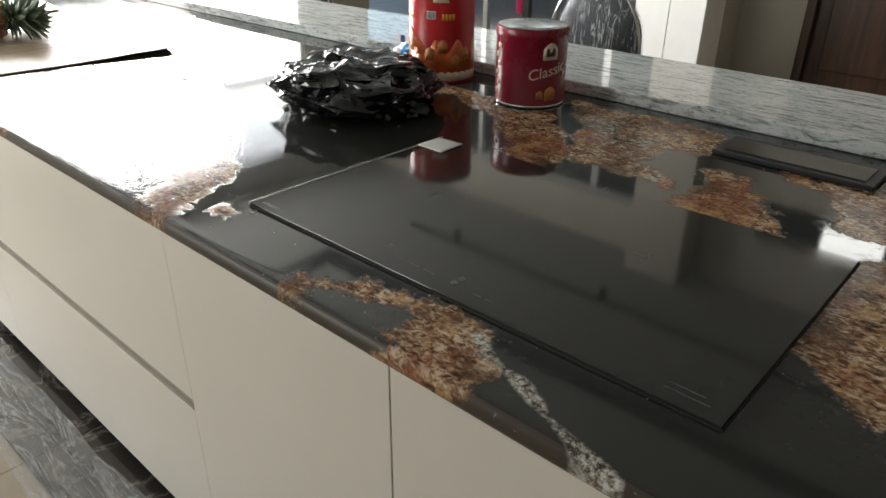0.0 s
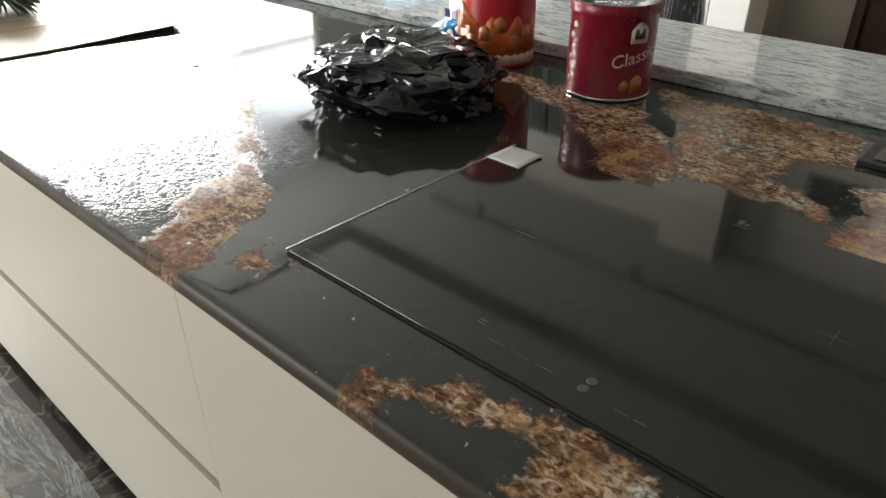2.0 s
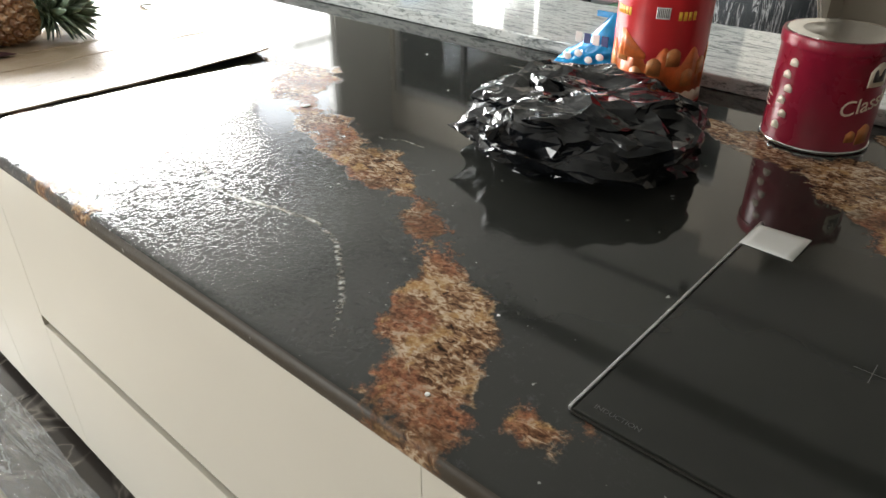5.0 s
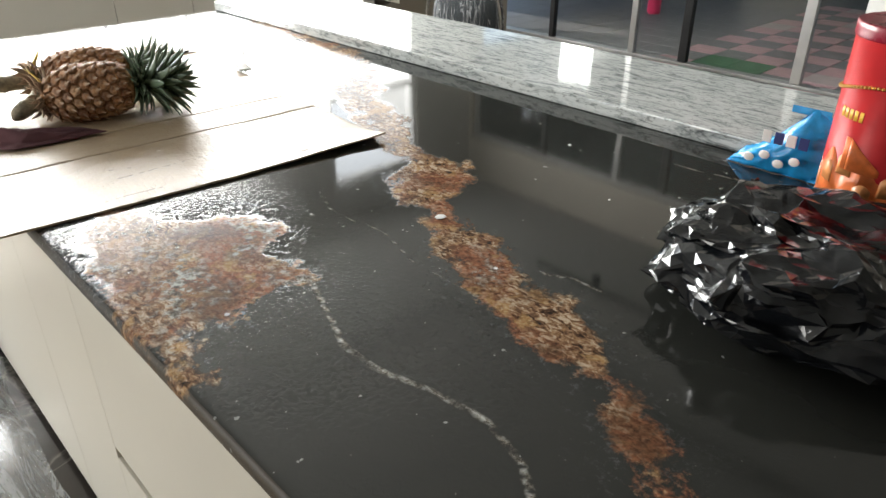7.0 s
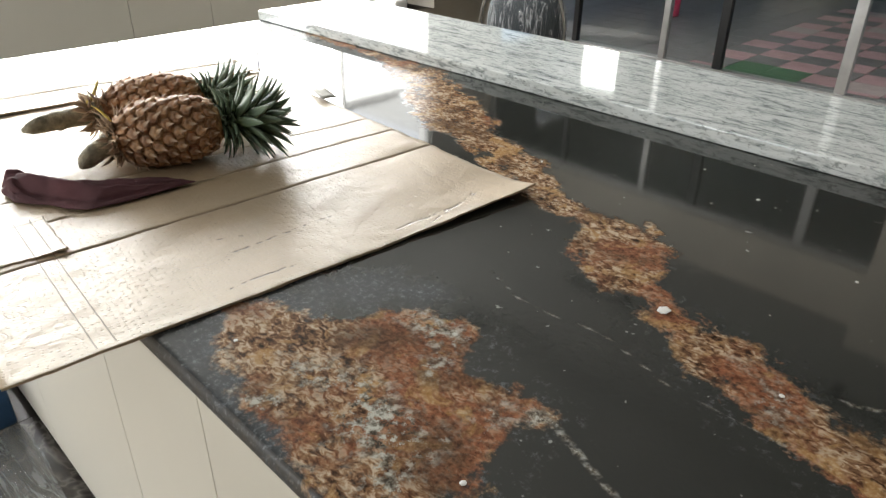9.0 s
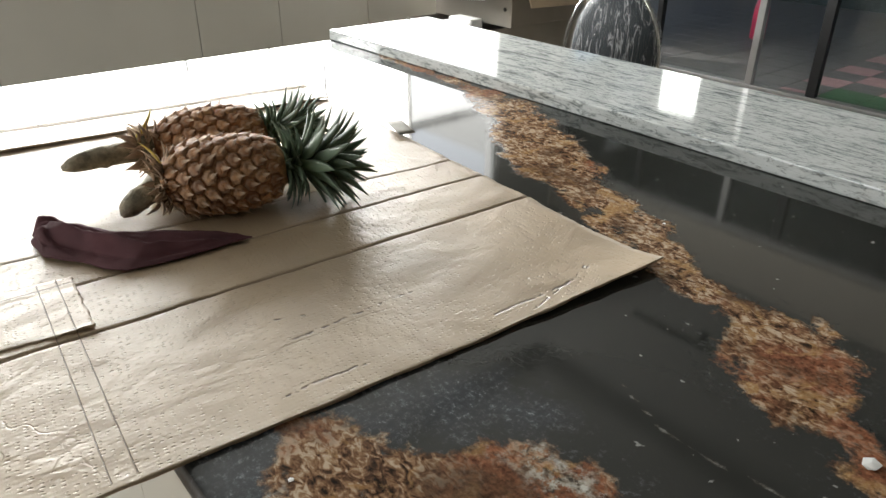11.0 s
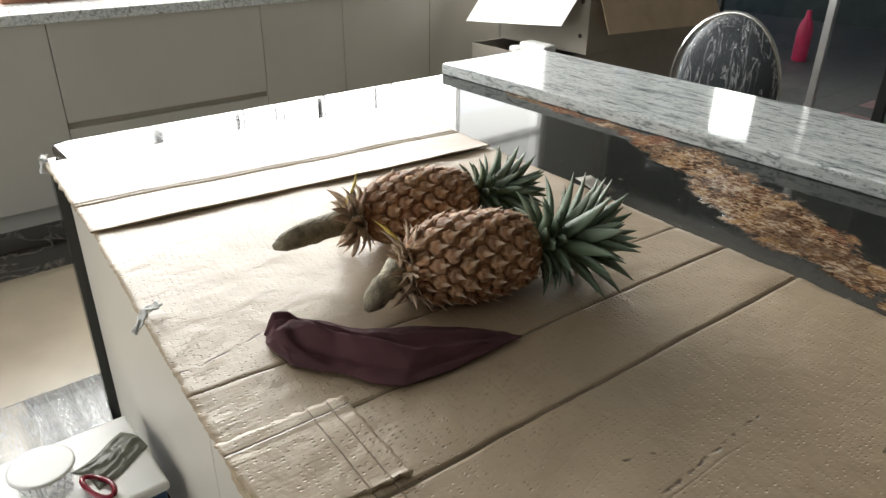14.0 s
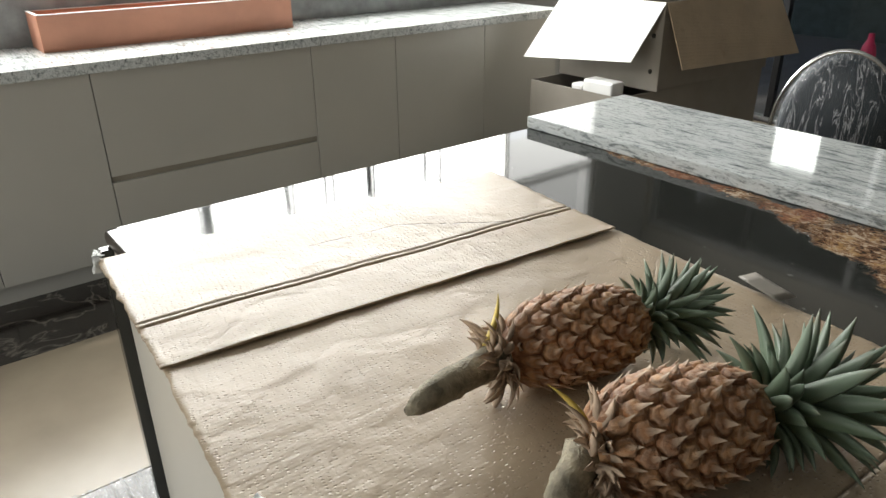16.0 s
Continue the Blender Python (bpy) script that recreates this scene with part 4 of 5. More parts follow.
def cookie_tin():
    r, h = 0.0955, 0.205
    t = thing("cookie_tin", "round dark red biscuit tin with a silver lid on the worktop", "tin", (-0.262, 1.925, TOP))
    part("can", plain_tin(r, h), RED, t)
    lid = part("lid", lathe([(r * 1.03, h - 0.022), (r * 1.035, h - 0.020), (r * 1.035, h - 0.004), (r * 1.02, h)], 64), RED, t, "dark red lid rim")
    part("lid_top", lathe([(r * 0.97, h + 0.0004), (r * 0.97, h + 0.001), (r * 0.93, h - 0.0), (r * 0.3, h + 0.001)], 64), CHROME, lid, "silver lid top")
    part("base_rim", lathe([(r * 1.021, 0.0012), (r * 1.03, 0.003), (r * 1.03, 0.006), (r * 1.021, 0.008)], 64), CHROME, t, "silver rim")
    part("printed_word", wrap_round(lettering("Classic", 0.040), r + 0.0006, -25, 0.098, 0.22), CREAMPRINT, t, "cream printed word")
    part("print_emblem", curved_patch(r, -36, -10, 0.128, 0.172, 0.0007, 12, lambda u: 0.62 + 0.38 * math.sin(math.pi * u)), CREAMPRINT, t, "cream emblem")
    part("print_emblem", curved_patch(r + 0.0008, -31, -15, 0.137, 0.160, 0.0005, 10, lambda u: 0.7 + 0.3 * math.sin(3 * math.pi * u)), DARKPRINT, t, "dark emblem")
    for a, b, z0, z1 in ((-30, -10, 0.020, 0.058), (-44, -32, 0.026, 0.048)):
        part("print_biscuit", curved_patch(r, a, b, z0, z1, 0.0007, 10, lambda u: 0.7 + 0.3 * math.sin(math.pi * u)), BISCUIT, t, "printed biscuit")
    for k in range(6):
        a = -128 + (k % 2) * 6
        part("print_biscuit", curved_patch(r, a, a + 11, 0.030 + 0.024 * k, 0.045 + 0.024 * k, 0.0007, 6, lambda u: 0.6 + 0.4 * math.sin(math.pi * u)), CREAMPRINT, t, "printed biscuit")
    for k in range(4):
        part("print_bar", curved_patch(r, -178, -140 - 5 * (k % 2), 0.062 + 0.010 * k, 0.065 + 0.010 * k), CREAMPRINT, t)
    return t


def biscuit_tin():
    r, h = 0.099, 0.335
    t = thing("biscuit_tin", "tall red and orange biscuit tin against the raised slab", "tin", (-0.622, 1.958, TOP))
    part("can", plain_tin(r, h), ORANGE_RED, t)
    part("lid", lathe([(r * 1.02, h - 0.024), (r * 1.03, h - 0.022), (r * 1.03, h - 0.003), (r * 1.01, h)], 64), RED, t, "red lid")
    part("print_field", curved_patch(r, -180, 60, 0.030, 0.128, 0.0006, 60, lambda u: 0.80 + 0.20 * math.sin(u * 40)), ORANGE, t, "orange printed field")
    part("scalloped_band", curved_patch(r + 0.0005, -180, 60, 0.004, 0.034, 0.0008, 90, lambda u: 0.82 + 0.18 * abs(math.sin(u * 60))), CREAMPRINT, t, "cream scalloped band")
    for k in range(9):
        a = -165 + 22 * k
        part("print_biscuit", curved_patch(r + 0.0007, a, a + 17, 0.045 + 0.022 * (k % 3), 0.083 + 0.022 * (k % 3), 0.0007, 8, lambda u: 0.55 + 0.45 * math.sin(math.pi * (0.15 + 0.7 * u))), BISCUIT, t, "printed biscuit")
    part("print_wedge", curved_patch(r + 0.0007, -112, -80, 0.10, 0.155, 0.0008, 10, lambda u: 1.0 - 0.8 * u), ORANGE, t, "orange printed wedge")
    part("print_wedge", curved_patch(r + 0.0007, -118, -112, 0.10, 0.155, 0.0008, 6), ORANGE, t, "orange printed wedge")
    for k in range(4):
        part("print_bar", curved_patch(r, -48 + 6 * k, -44 + 6 * k, 0.183, 0.200), YELLOW, t)
    for k in range(5):
        part("print_bar", curved_patch(r, -135 + 6 * k, -131 + 6 * k, 0.183, 0.200), YELLOW, t)
    part("print_label", curved_patch(r, -74, -58, 0.185, 0.208), PAPER, t, "white printed label")
    for k in range(7):
        part("print_bar", curved_patch(r + 0.0009, -73 + 2 * k, -72.1 + 2 * k, 0.188, 0.206, 0.0004, 3), DARKPRINT, t)
    pts = [((r + 0.003) * math.cos(radians(a)), (r + 0.003) * math.sin(radians(a)), 0.232 + 0.012 * math.cos(radians(a + 90) * 2)) for a in range(-180, -60, 4)]
    ch = bmesh.new()
    for p in pts:
        bmesh.ops.create_icosphere(ch, subdivisions=1, radius=0.0034, matrix=Matrix.Translation(p))
    part("chain", ch, GOLD, t, "gold bead chain")
    part("tag", curved_patch(r + 0.002, -62, -36, 0.232, 0.252, 0.002, 8, lambda u: 0.75 + 0.25 * math.sin(math.pi * u)), CREAMPRINT, t, "pale pink tag")
    return t


cookie_tin()
biscuit_tin()


def candy_bag():
    t = thing("candy_bag", "blue foil sweet bag leaning against the raised slab", "snack bag", (-0.845, 2.015, TOP))
    def skin(side):
        def place(u, v):
            x = -0.085 + 0.19 * u
            top = 0.036 + 0.104 * min(1.0, (u / 0.74) ** 1.4) - 0.05 * max(0.0, u - 0.74)
            z = 0.002 + top * v
            puff = 0.022 * math.sin(math.pi * u) ** 0.7 * math.sin(math.pi * v) ** 0.6
            y = side * puff + 0.014 * v + 0.006 * noise.noise(Vector((u * 7, v * 7, side)))
            return (x + 0.03 * v * (1 - u), y, z)
        return sheet(22, 16, place)
    b = skin(-1)
    me = mesh_of("tmp", skin(1), BLUE)
    b.from_mesh(me)
    bmesh.ops.remove_doubles(b, verts=b.verts, dist=0.0008)
    part("bag_skin", b, BLUE, t)
    for k in range(4):
        part("print_bar", box(-0.01 + 0.024 * k, -0.028, 0.070, 0.008 + 0.024 * k, -0.0255, 0.094, 0.0008), NAVY if k % 2 else PAPER, t)
    for k in range(4):
        bm = bmesh.new()
        bmesh.ops.create_uvsphere(bm, u_segments=14, v_segments=8, radius=0.011, matrix=Matrix.Translation((-0.03 + 0.03 * k, -0.024, 0.030 + 0.012 * (k % 2))) @ Matrix.Diagonal((1, 0.25, 0.8, 1)))
        part("printed_sweet", bm, PAPER, t, "pale printed sweet")
    part("top_seam", box(0.02, 0.012, 0.128, 0.095, 0.014, 0.142, 0.0005), BLUE, t)


candy_bag()


def plastic_bag():
    """A crumpled carrier bag: creases broken again and again into smaller facets."""
    rng = random.Random(21)
    bm = bmesh.new()
    bmesh.ops.create_icosphere(bm, subdivisions=3, radius=1.0)
    for rough, cuts in ((0.12, 1), (0.052, 1), (0.017, 0)):
        for v in bm.verts:
            v.co += Vector((rng.uniform(-1, 1), rng.uniform(-1, 1), rng.uniform(-1, 1))) * rough
        if cuts:
            bmesh.ops.subdivide_edges(bm, edges=bm.edges[:], cuts=cuts, use_grid_fill=True)
    for v in bm.verts:
        n = v.co.copy()
        broad = abs(noise.noise(n * 1.5 + Vector((7.3, 1.9, 0.4))))
        r = 1.06 - 0.22 * broad
        up = max(0.0, n.z)
        x, y, z = n.x * r * 0.216, n.y * r * 0.212, 0.054 + n.z * r * 0.091
        z -= 0.032 * math.exp(-4.5 * ((n.x + 0.05) ** 2 + (n.y - 0.1) ** 2)) * up
        if z < 0.03:
            s = 0.98 + 0.02 * max(0.0, z) / 0.03
            x, y = x * s, y * s
        v.co = (x, y, max(z, 0.0012))
    return single("plastic_bag", bm, BAG, "crumpled glossy black plastic bag on the worktop", "plastic bag", pose(-0.572, 1.570, TOP, 0, 0, -8))


plastic_bag()


# ---- cardboard ----
def card_frame(u, v, near, far):
    """u runs from the near edge to the far edge, v from the front overhang to the back."""
    a = Vector(near[0]).lerp(Vector(near[1]), v)
    b = Vector(far[0]).lerp(Vector(far[1]), v)
    return a.lerp(b, u)


def card_sheet(name, near, far, z, label, creases, curl, nu, nv, wave):
    def place(u, v):
        p = card_frame(u, v, near, far)
        h = z + 0.0025 * noise.noise(Vector((p.x * 5, p.y * 5, wave))) + 0.001 * noise.noise(Vector((p.x * 22, p.y * 22, wave)))
        for cu, skew, depth, width in creases:
            h -= depth * math.exp(-((u - cu - skew * (v - 0.5)) / width) ** 2)
        h += curl * max(0, 1 - u / 0.10) ** 2 * (0.03 + 2.3 * max(0, v - 0.6))
        h += 0.006 * max(0, noise.noise(Vector((p.x * 3.1, p.y * 3.1, wave + 6))) - 0.25)
        if u in (0.0, 1.0):
            p.x += 0.004 * noise.noise(Vector((v * 14, 3.1, wave))) + 0.0015 * noise.noise(Vector((v * 90, 3.1, wave)))
        if v in (0.0, 1.0):
            p.y += 0.004 * noise.noise(Vector((u * 16, 5.1, wave))) + 0.002 * noise.noise(Vector((u * 90, 8.1, wave)))
        return (p.x, p.y, h)
    return single(name, sheet(nu, nv, place, 0.0035), CARD, label, "cardboard")


card_sheet("cardboard_sheet", ((-1.598, 0.652), (-1.530, 1.565)), ((-2.735, 0.752), (-2.640, 1.645)), TOP + 0.0050,
           "large flattened brown cardboard box panel with fold creases", ((0.27, 0.03, 0.004, 0.0022), (0.395, 0.02, 0.0035, 0.0022), (0.50, 0.0, 0.002, 0.0022)), 0.013, 400, 80, 1.0)
card_sheet("cardboard_sheet", ((-2.715, 0.748), (-2.632, 1.642)), ((-3.150, 0.773), (-3.065, 1.685)), TOP + 0.0115,
           "flattened brown cardboard flap overlapping a larger sheet", ((0.30, 0.0, 0.006, 0.006), (0.335, 0.0, 0.003, 0.006)), 0.003, 160, 80, 2.0)
card_sheet("cardboard_flap", ((-1.912, 0.690), (-1.890, 0.835)), ((-2.060, 0.690), (-2.045, 0.845)), TOP + 0.0100,
           "torn brown cardboard flap lying on the larger sheet", ((0.8, 0.0, 0.001, 0.03),), 0.004, 30, 30, 3.0)


# ---- pineapples ----
def leaf_mesh(name, length, width, bend, material):
    """A channelled, tapering leaf that grows along z and bends towards x."""
    n = 9
    bm = bmesh.new()
    lay = bm.verts.layers.float.new("tip")
    rows = []
    for i in range(n + 1):
        t = i / n
        w = width * (0.75 + 0.6 * t - 1.35 * t ** 2.2) * 0.5 if i < n else 0.0004
        a = bend * t ** 1.5
        c = Vector((length * (1 - math.cos(a)) / max(bend, 0.1) if bend else 0, 0, length * t * (1 - 0.12 * bend * t)))
        c.x = length * 0.42 * bend * t ** 2.1
        row = []
        for k, s in enumerate((-1, -0.5, 0, 0.5, 1)):
            lift = 0.30 * w * (abs(s) ** 1.6) * 2
            row.append(bm.verts.new((c.x - lift * math.cos(a), s * w, c.z + lift * math.sin(a))))
            row[-1][lay] = t
        for k, s in enumerate((0.9, 0.0, -0.9)):
            row.append(bm.verts.new((c.x + 0.0018 * (1 - t), s * w, c.z)))
            row[-1][lay] = t
        rows.append(row)
    for a, b in zip(rows, rows[1:]):
        for k in range(8):
            bm.faces.new((a[k], a[(k + 1) % 8], b[(k + 1) % 8], b[k])).smooth = True
    bm.faces.new(rows[0]), bm.faces.new(list(reversed(rows[-1])))
    return mesh_of(name, bm, material)


LEAVES = [leaf_mesh("leaf", l, w, b, LEAF) for l, w, b in ((0.108, 0.023, 0.42), (0.098, 0.022, 0.26), (0.070, 0.019, 0.16), (0.066, 0.021, 0.90))]
BRACTS = [leaf_mesh("bract", l, w, b, m) for l, w, b, m in ((0.048, 0.024, 1.0, DRYLEAF), (0.066, 0.021, 0.7, DRYLEAF), (0.085, 0.018, 0.5, YELLOWLEAF))]


def fruit_surface(length, radius):
    """A point of the barrel: t along the axis, a round it, h above the skin."""
    def surf(t, a, h=0.0):
        t = min(max(t, 0.0), 1.0)
        r = radius * (1 - abs(2 * t - 1.02) ** 3.2 * 0.52) * (1 - 0.05 * t) + h
        return Vector((r * math.cos(a), r * math.sin(a), length * t))
    return surf


def fruit_core(surf):
    bm = bmesh.new()
    prev = None
    for i in range(25):
        ring = [bm.verts.new(surf(i / 24, 2 * math.pi * k / 32, -0.002)) for k in range(32)]
        if prev:
            for k in range(32):
                bm.faces.new((prev[k], prev[(k + 1) % 32], ring[(k + 1) % 32], ring[k])).smooth = True
        else:
            bm.faces.new(list(reversed(ring)))
        prev = ring
    bm.faces.new(prev)
    return bm


def fruit_eye(surf, t0, a0, dt, da, rng):
    """One raised, spiked eye of the skin."""
    bm = bmesh.new()
    lay = bm.verts.layers.float.new("tip")
    j = lambda s: s * (1 + rng.uniform(-0.14, 0.14))
    h = rng.uniform(0.0034, 0.0062)
    outer, mid, inner = [], [], []
    for q in range(6):
        w = 2 * math.pi * q / 6 + math.pi / 6
        ct, sa = math.sin(w), math.cos(w)
        outer.append(bm.verts.new(surf(t0 + j(ct * dt * 0.62), a0 + j(sa * da * 0.56), -0.0012)))
        mid.append(bm.verts.new(surf(t0 + j(ct * dt * 0.46), a0 + j(sa * da * 0.40), h * (1 + 0.25 * ct))))
        inner.append(bm.verts.new(surf(t0 + j(ct * dt * 0.20) + 0.10 * dt, a0 + sa * da * 0.20, h * 0.60)))
    tip = bm.verts.new(surf(t0 + dt * rng.uniform(0.45, 0.85), a0 + rng.uniform(-0.25, 0.25) * da, h + rng.uniform(0.003, 0.008)))
    tip[lay] = 1.0
    for v in mid:
        v[lay] = 0.42
    for v in inner:
        v[lay] = 0.30
    for q in range(6):
        e = (q + 1) % 6
        bm.faces.new((outer[q], outer[e], mid[e], mid[q])).smooth = True
        bm.faces.new((mid[q], mid[e], inner[e], inner[q])).smooth = True
        bm.faces.new((inner[q], inner[e], tip))
    return bm


def pineapple(base, tip, radius, seed, stem_to, crown_scale, label):
    rng = random.Random(seed)
    b, e = Vector(base), Vector(tip)
    length = (e - b).length
    m = Matrix.Translation(b) @ (e - b).to_track_quat("Z", "Y").to_matrix().to_4x4()
    p = thing("pineapple", label, "pineapple", m, group="pineapples on cardboard")
    surf = fruit_surface(length, radius)
    body = part("body", fruit_core(surf), SKIN, p)
    rows, per_row = 10, 14
    dt, da = 1.0 / rows, 2 * math.pi / per_row
    for i in range(1, rows):
        for k in range(per_row):
            part("eye", fruit_eye(surf, i * dt, (k + 0.5 * (i % 2)) * da + 0.35 * i * dt, dt, da, rng), SKIN, body)
    crown = part("crown", add_tube(bmesh.new(), [(0, 0, length - 0.006), (0, 0, length + 0.045), (0, 0, length + 0.075)], [0.024, 0.017, 0.004]), LEAF, p, "grey-green spiky crown")
    for i in range(96):
        f = i / 95
        kind = 3 if f < 0.30 else 0 if f < 0.72 else 1 if f < 0.88 else 2
        lf = new("leaf", LEAVES[kind])
        lf.parent = crown
        spread = 104 - 90 * f + rng.uniform(-7, 7)
        turn = i * 137.5 + rng.uniform(-9, 9)
        s = crown_scale * rng.uniform(0.88, 1.1)
        lf.matrix_basis = pose(0, 0, length - 0.004 + 0.072 * f, 0, 0, turn) @ pose(0.012 * (1 - f), 0, 0, 0, spread * 0.72, 0) @ Matrix.Scale(s, 4)
    inv = m.inverted()
    st = inv @ Vector(stem_to)
    bm = bmesh.new()
    knots = ((0.06, 0.025), (0.30, 0.0205), (0.50, 0.0195), (0.56, 0.0215), (0.62, 0.0190), (0.80, 0.0175), (0.90, 0.0130), (1.0, 0.0045))
    sag = inv.to_3x3() @ Vector((0, 0, -1))
    add_tube(bm, [st * k + sag * (0.007 * max(0.0, (k - 0.7) / 0.3) ** 1.3) for k, _ in knots], [r for _, r in knots], 11)
    for v in bm.verts:
        v.co += 0.0020 * noise.noise_vector(v.co * 75 + Vector((seed, 0, 0)))
    stem = part("stem", bm, STEM, p, "cut brown-green stem")
    mid = st * 0.45
    for i in range(52):
        br = new("bract", BRACTS[2] if i == 3 else BRACTS[i % 2])
        br.parent = stem
        t = rng.uniform(0.0, 0.55)
        flip = rng.uniform(25, 125)
        br.matrix_basis = Matrix.Translation(Vector((0, 0, 0.012)).lerp(mid, t)) @ pose(0, 0, 0, 0, 0, i * 137.5) @ pose(0.024, 0, 0, 0, flip, 0) @ Matrix.Scale(rng.uniform(0.45, 0.90), 4)
    return p


CARD_TOP = TOP + 0.0075
pineapple((-2.177, 1.038, CARD_TOP + 0.060), (-2.094, 1.228, CARD_TOP + 0.070), 0.066, 5, (-2.154, 0.958, CARD_TOP + 0.034), 1.10, "ripe orange-brown pineapple with a broad crown lying on cardboard")
pineapple((-2.372, 1.095, CARD_TOP + 0.058), (-2.314, 1.300, CARD_TOP + 0.063), 0.061, 9, (-2.352, 0.922, CARD_TOP + 0.066), 0.86, "reddish-brown pineapple with a smaller crown and long stem")

tag = thing("crown_card", "small grey-brown card scrap beneath the pineapple crowns", "card", pose(-2.30, 1.632, TOP + 0.012, 0, 0, 75))
part("scrap", sheet(4, 4, lambda u, v: (-0.02 + 0.04 * u, -0.045 + 0.09 * v, 0.002 + 0.004 * v), 0.001), CARTON, tag)


def rag():
    """A cloth thrown down in long, flat, angular folds."""
    back = [Vector(p) for p in ((-2.229, 0.839), (-2.236, 0.89), (-2.15, 0.948), (-2.102, 1.023), (-2.043, 1.079), (-1.999, 1.11))]
    front = [Vector(p) for p in ((-2.202, 0.826), (-2.137, 0.829), (-2.077, 0.87), (-2.008, 0.915), (-1.999, 1.033), (-2.0, 1.107))]

    def along(line, u):
        k = min(int(u * 5), 4)
        return line[k].lerp(line[k + 1], u * 5 - k)

    def ridge(v, c, w):
        return max(0.0, 1 - abs(v - c) / w)

    def place(u, v):
        p = along(back, u).lerp(along(front, u), v)
        p += 0.004 * Vector((noise.noise(Vector((u * 9, v * 5, 1))), noise.noise(Vector((u * 9, v * 5, 7)))))
        fall = 1 - 0.75 * u
        h = 0.021 * fall * ridge(v, 0.22 + 0.10 * math.sin(3 * u), 0.20)
        h += 0.027 * ridge(v, 0.46 + 0.30 * u, 0.17) * math.exp(-((u - 0.40) / 0.34) ** 2)
        h += 0.018 * ridge(v, 0.80 - 0.9 * u, 0.16) * math.exp(-((u - 0.14) / 0.14) ** 2)
        h += 0.016 * ridge(u, 0.10, 0.12) * (1 - v)
        h += 0.006 * abs(noise.noise(Vector((u * 6, v * 3.5, 3)))) + 0.0035 * noise.noise(Vector((u * 16, v * 9, 5))) + 0.0014 * abs(noise.noise(Vector((u * 30 + 8 * v, v * 16, 2))))
        edge = min(1.0, 9 * v, 7 * (1 - v), 14 * u, 5 * (1 - u))
        return (p.x, p.y, CARD_TOP + 0.003 + (0.004 + h) * (0.15 + 0.85 * edge))
    return single("cloth", sheet(100, 60, place, 0.0012), MAROON, "crumpled dark maroon cloth lying on cardboard", "cloth")


rag()

# ---- crumbs and scraps ----
def chip(x, y, size, turn):
    bm = bmesh.new()
    bmesh.ops.create_icosphere(bm, subdivisions=1, radius=size)
    for v in bm.verts:
        v.co *= 1 + 0.5 * noise.noise(v.co * 90 + Vector((x, y, 0)) * 7)
        v.co.z = max(0, v.co.z * 0.15 + size * 0.1)
    single("paper_crumb", bm, PAPER, "tiny white paper crumb on the granite worktop", "crumb", pose(x, y, TOP + 0.0003, 0, 0, turn), "crumbs on the worktop")


for x, y, size in ((-1.144, 1.378, .010), (-1.217, 1.843, .0045), (-0.33, 0.885, .004), (-1.12, 0.945, .004), (-1.50, 0.905, .004), (-0.95, 1.315, .004), (-0.36, 1.05, .003), (-1.62, 1.70, .003), (-0.98, 1.66, .003)):
    chip(x, y, size, 40 * x)


def tape_scrap(x, y, z, turn):
    def place(u, v):
        crinkle = noise.noise(Vector((u * 5, v * 7, x)))
        return (-0.009 + 0.020 * u * (0.6 + 0.6 * abs(crinkle)) + 0.005 * crinkle, -0.026 + 0.052 * v, 0.001 + 0.007 * abs(noise.noise(Vector((u * 4, v * 6, y)))) - 0.055 * max(0.0, 0.45 - v))
    single("tape_scrap", sheet(10, 16, place, 0.0006), PAPER,
           "torn scrap of clear tape hanging on the cardboard edge", "tape scrap", pose(x, y, z, 0, 0, turn))


tape_scrap(-2.375, 0.728, TOP + 0.014, 20)
tape_scrap(-3.150, 0.775, TOP + 0.018, 70)

# ---- far side: tray, cartons, chairs ----
tray = thing("drawer_tray", "terracotta compartment tray with white rims on the window worktop", "tray", (-5.60, 1.13, 0.975))
L, D, H = 1.20, 0.235, 0.155
part("bottom", box(0.0, 0, 0.001, D, L, 0.009), TRAYCOL, tray)
for n_, a in (("side", (0, 0, 0.0095, 0.012, L, H)), ("side", (D - 0.012, 0, 0.0095, D, L, H)), ("end", (0.0125, 0, 0.0095, D - 0.0125, 0.012, H)), ("end", (0.0125, L - 0.012, 0.0095, D - 0.0125, L, H))):
    part(n_, box(*a, 0.001), TRAYCOL, tray)
    part("rim", box(a[0] - 0.001, a[1] - 0.001, H + 0.0002, a[3] + 0.001, a[4] + 0.001, H + 0.004, 0.0008), PAPER, tray, "white edge band")
for y in (0.30, 0.62, 0.86):
    part("divider", box(0.0125, y, 0.0095, D - 0.0125, y + 0.008, H - 0.02), TRAYCOL, tray)
    part("rim", box(0.0125, y - 0.001, H - 0.0198, D - 0.0125, y + 0.009, H - 0.016), PAPER, tray, "white edge band")


def plate(corners, thick=0.005):
    """A flat board through four corners."""
    bm = bmesh.new()
    c = [Vector(p) for p in corners]
    n = (c[1] - c[0]).cross(c[3] - c[0]).normalized() * thick
    lo, hi = [bm.verts.new(p) for p in c], [bm.verts.new(p + n) for p in c]
    bm.faces.new(lo), bm.faces.new(hi)
    for i in range(4):
        bm.faces.new((lo[i], lo[(i + 1) % 4], hi[(i + 1) % 4], hi[i]))
    return bm


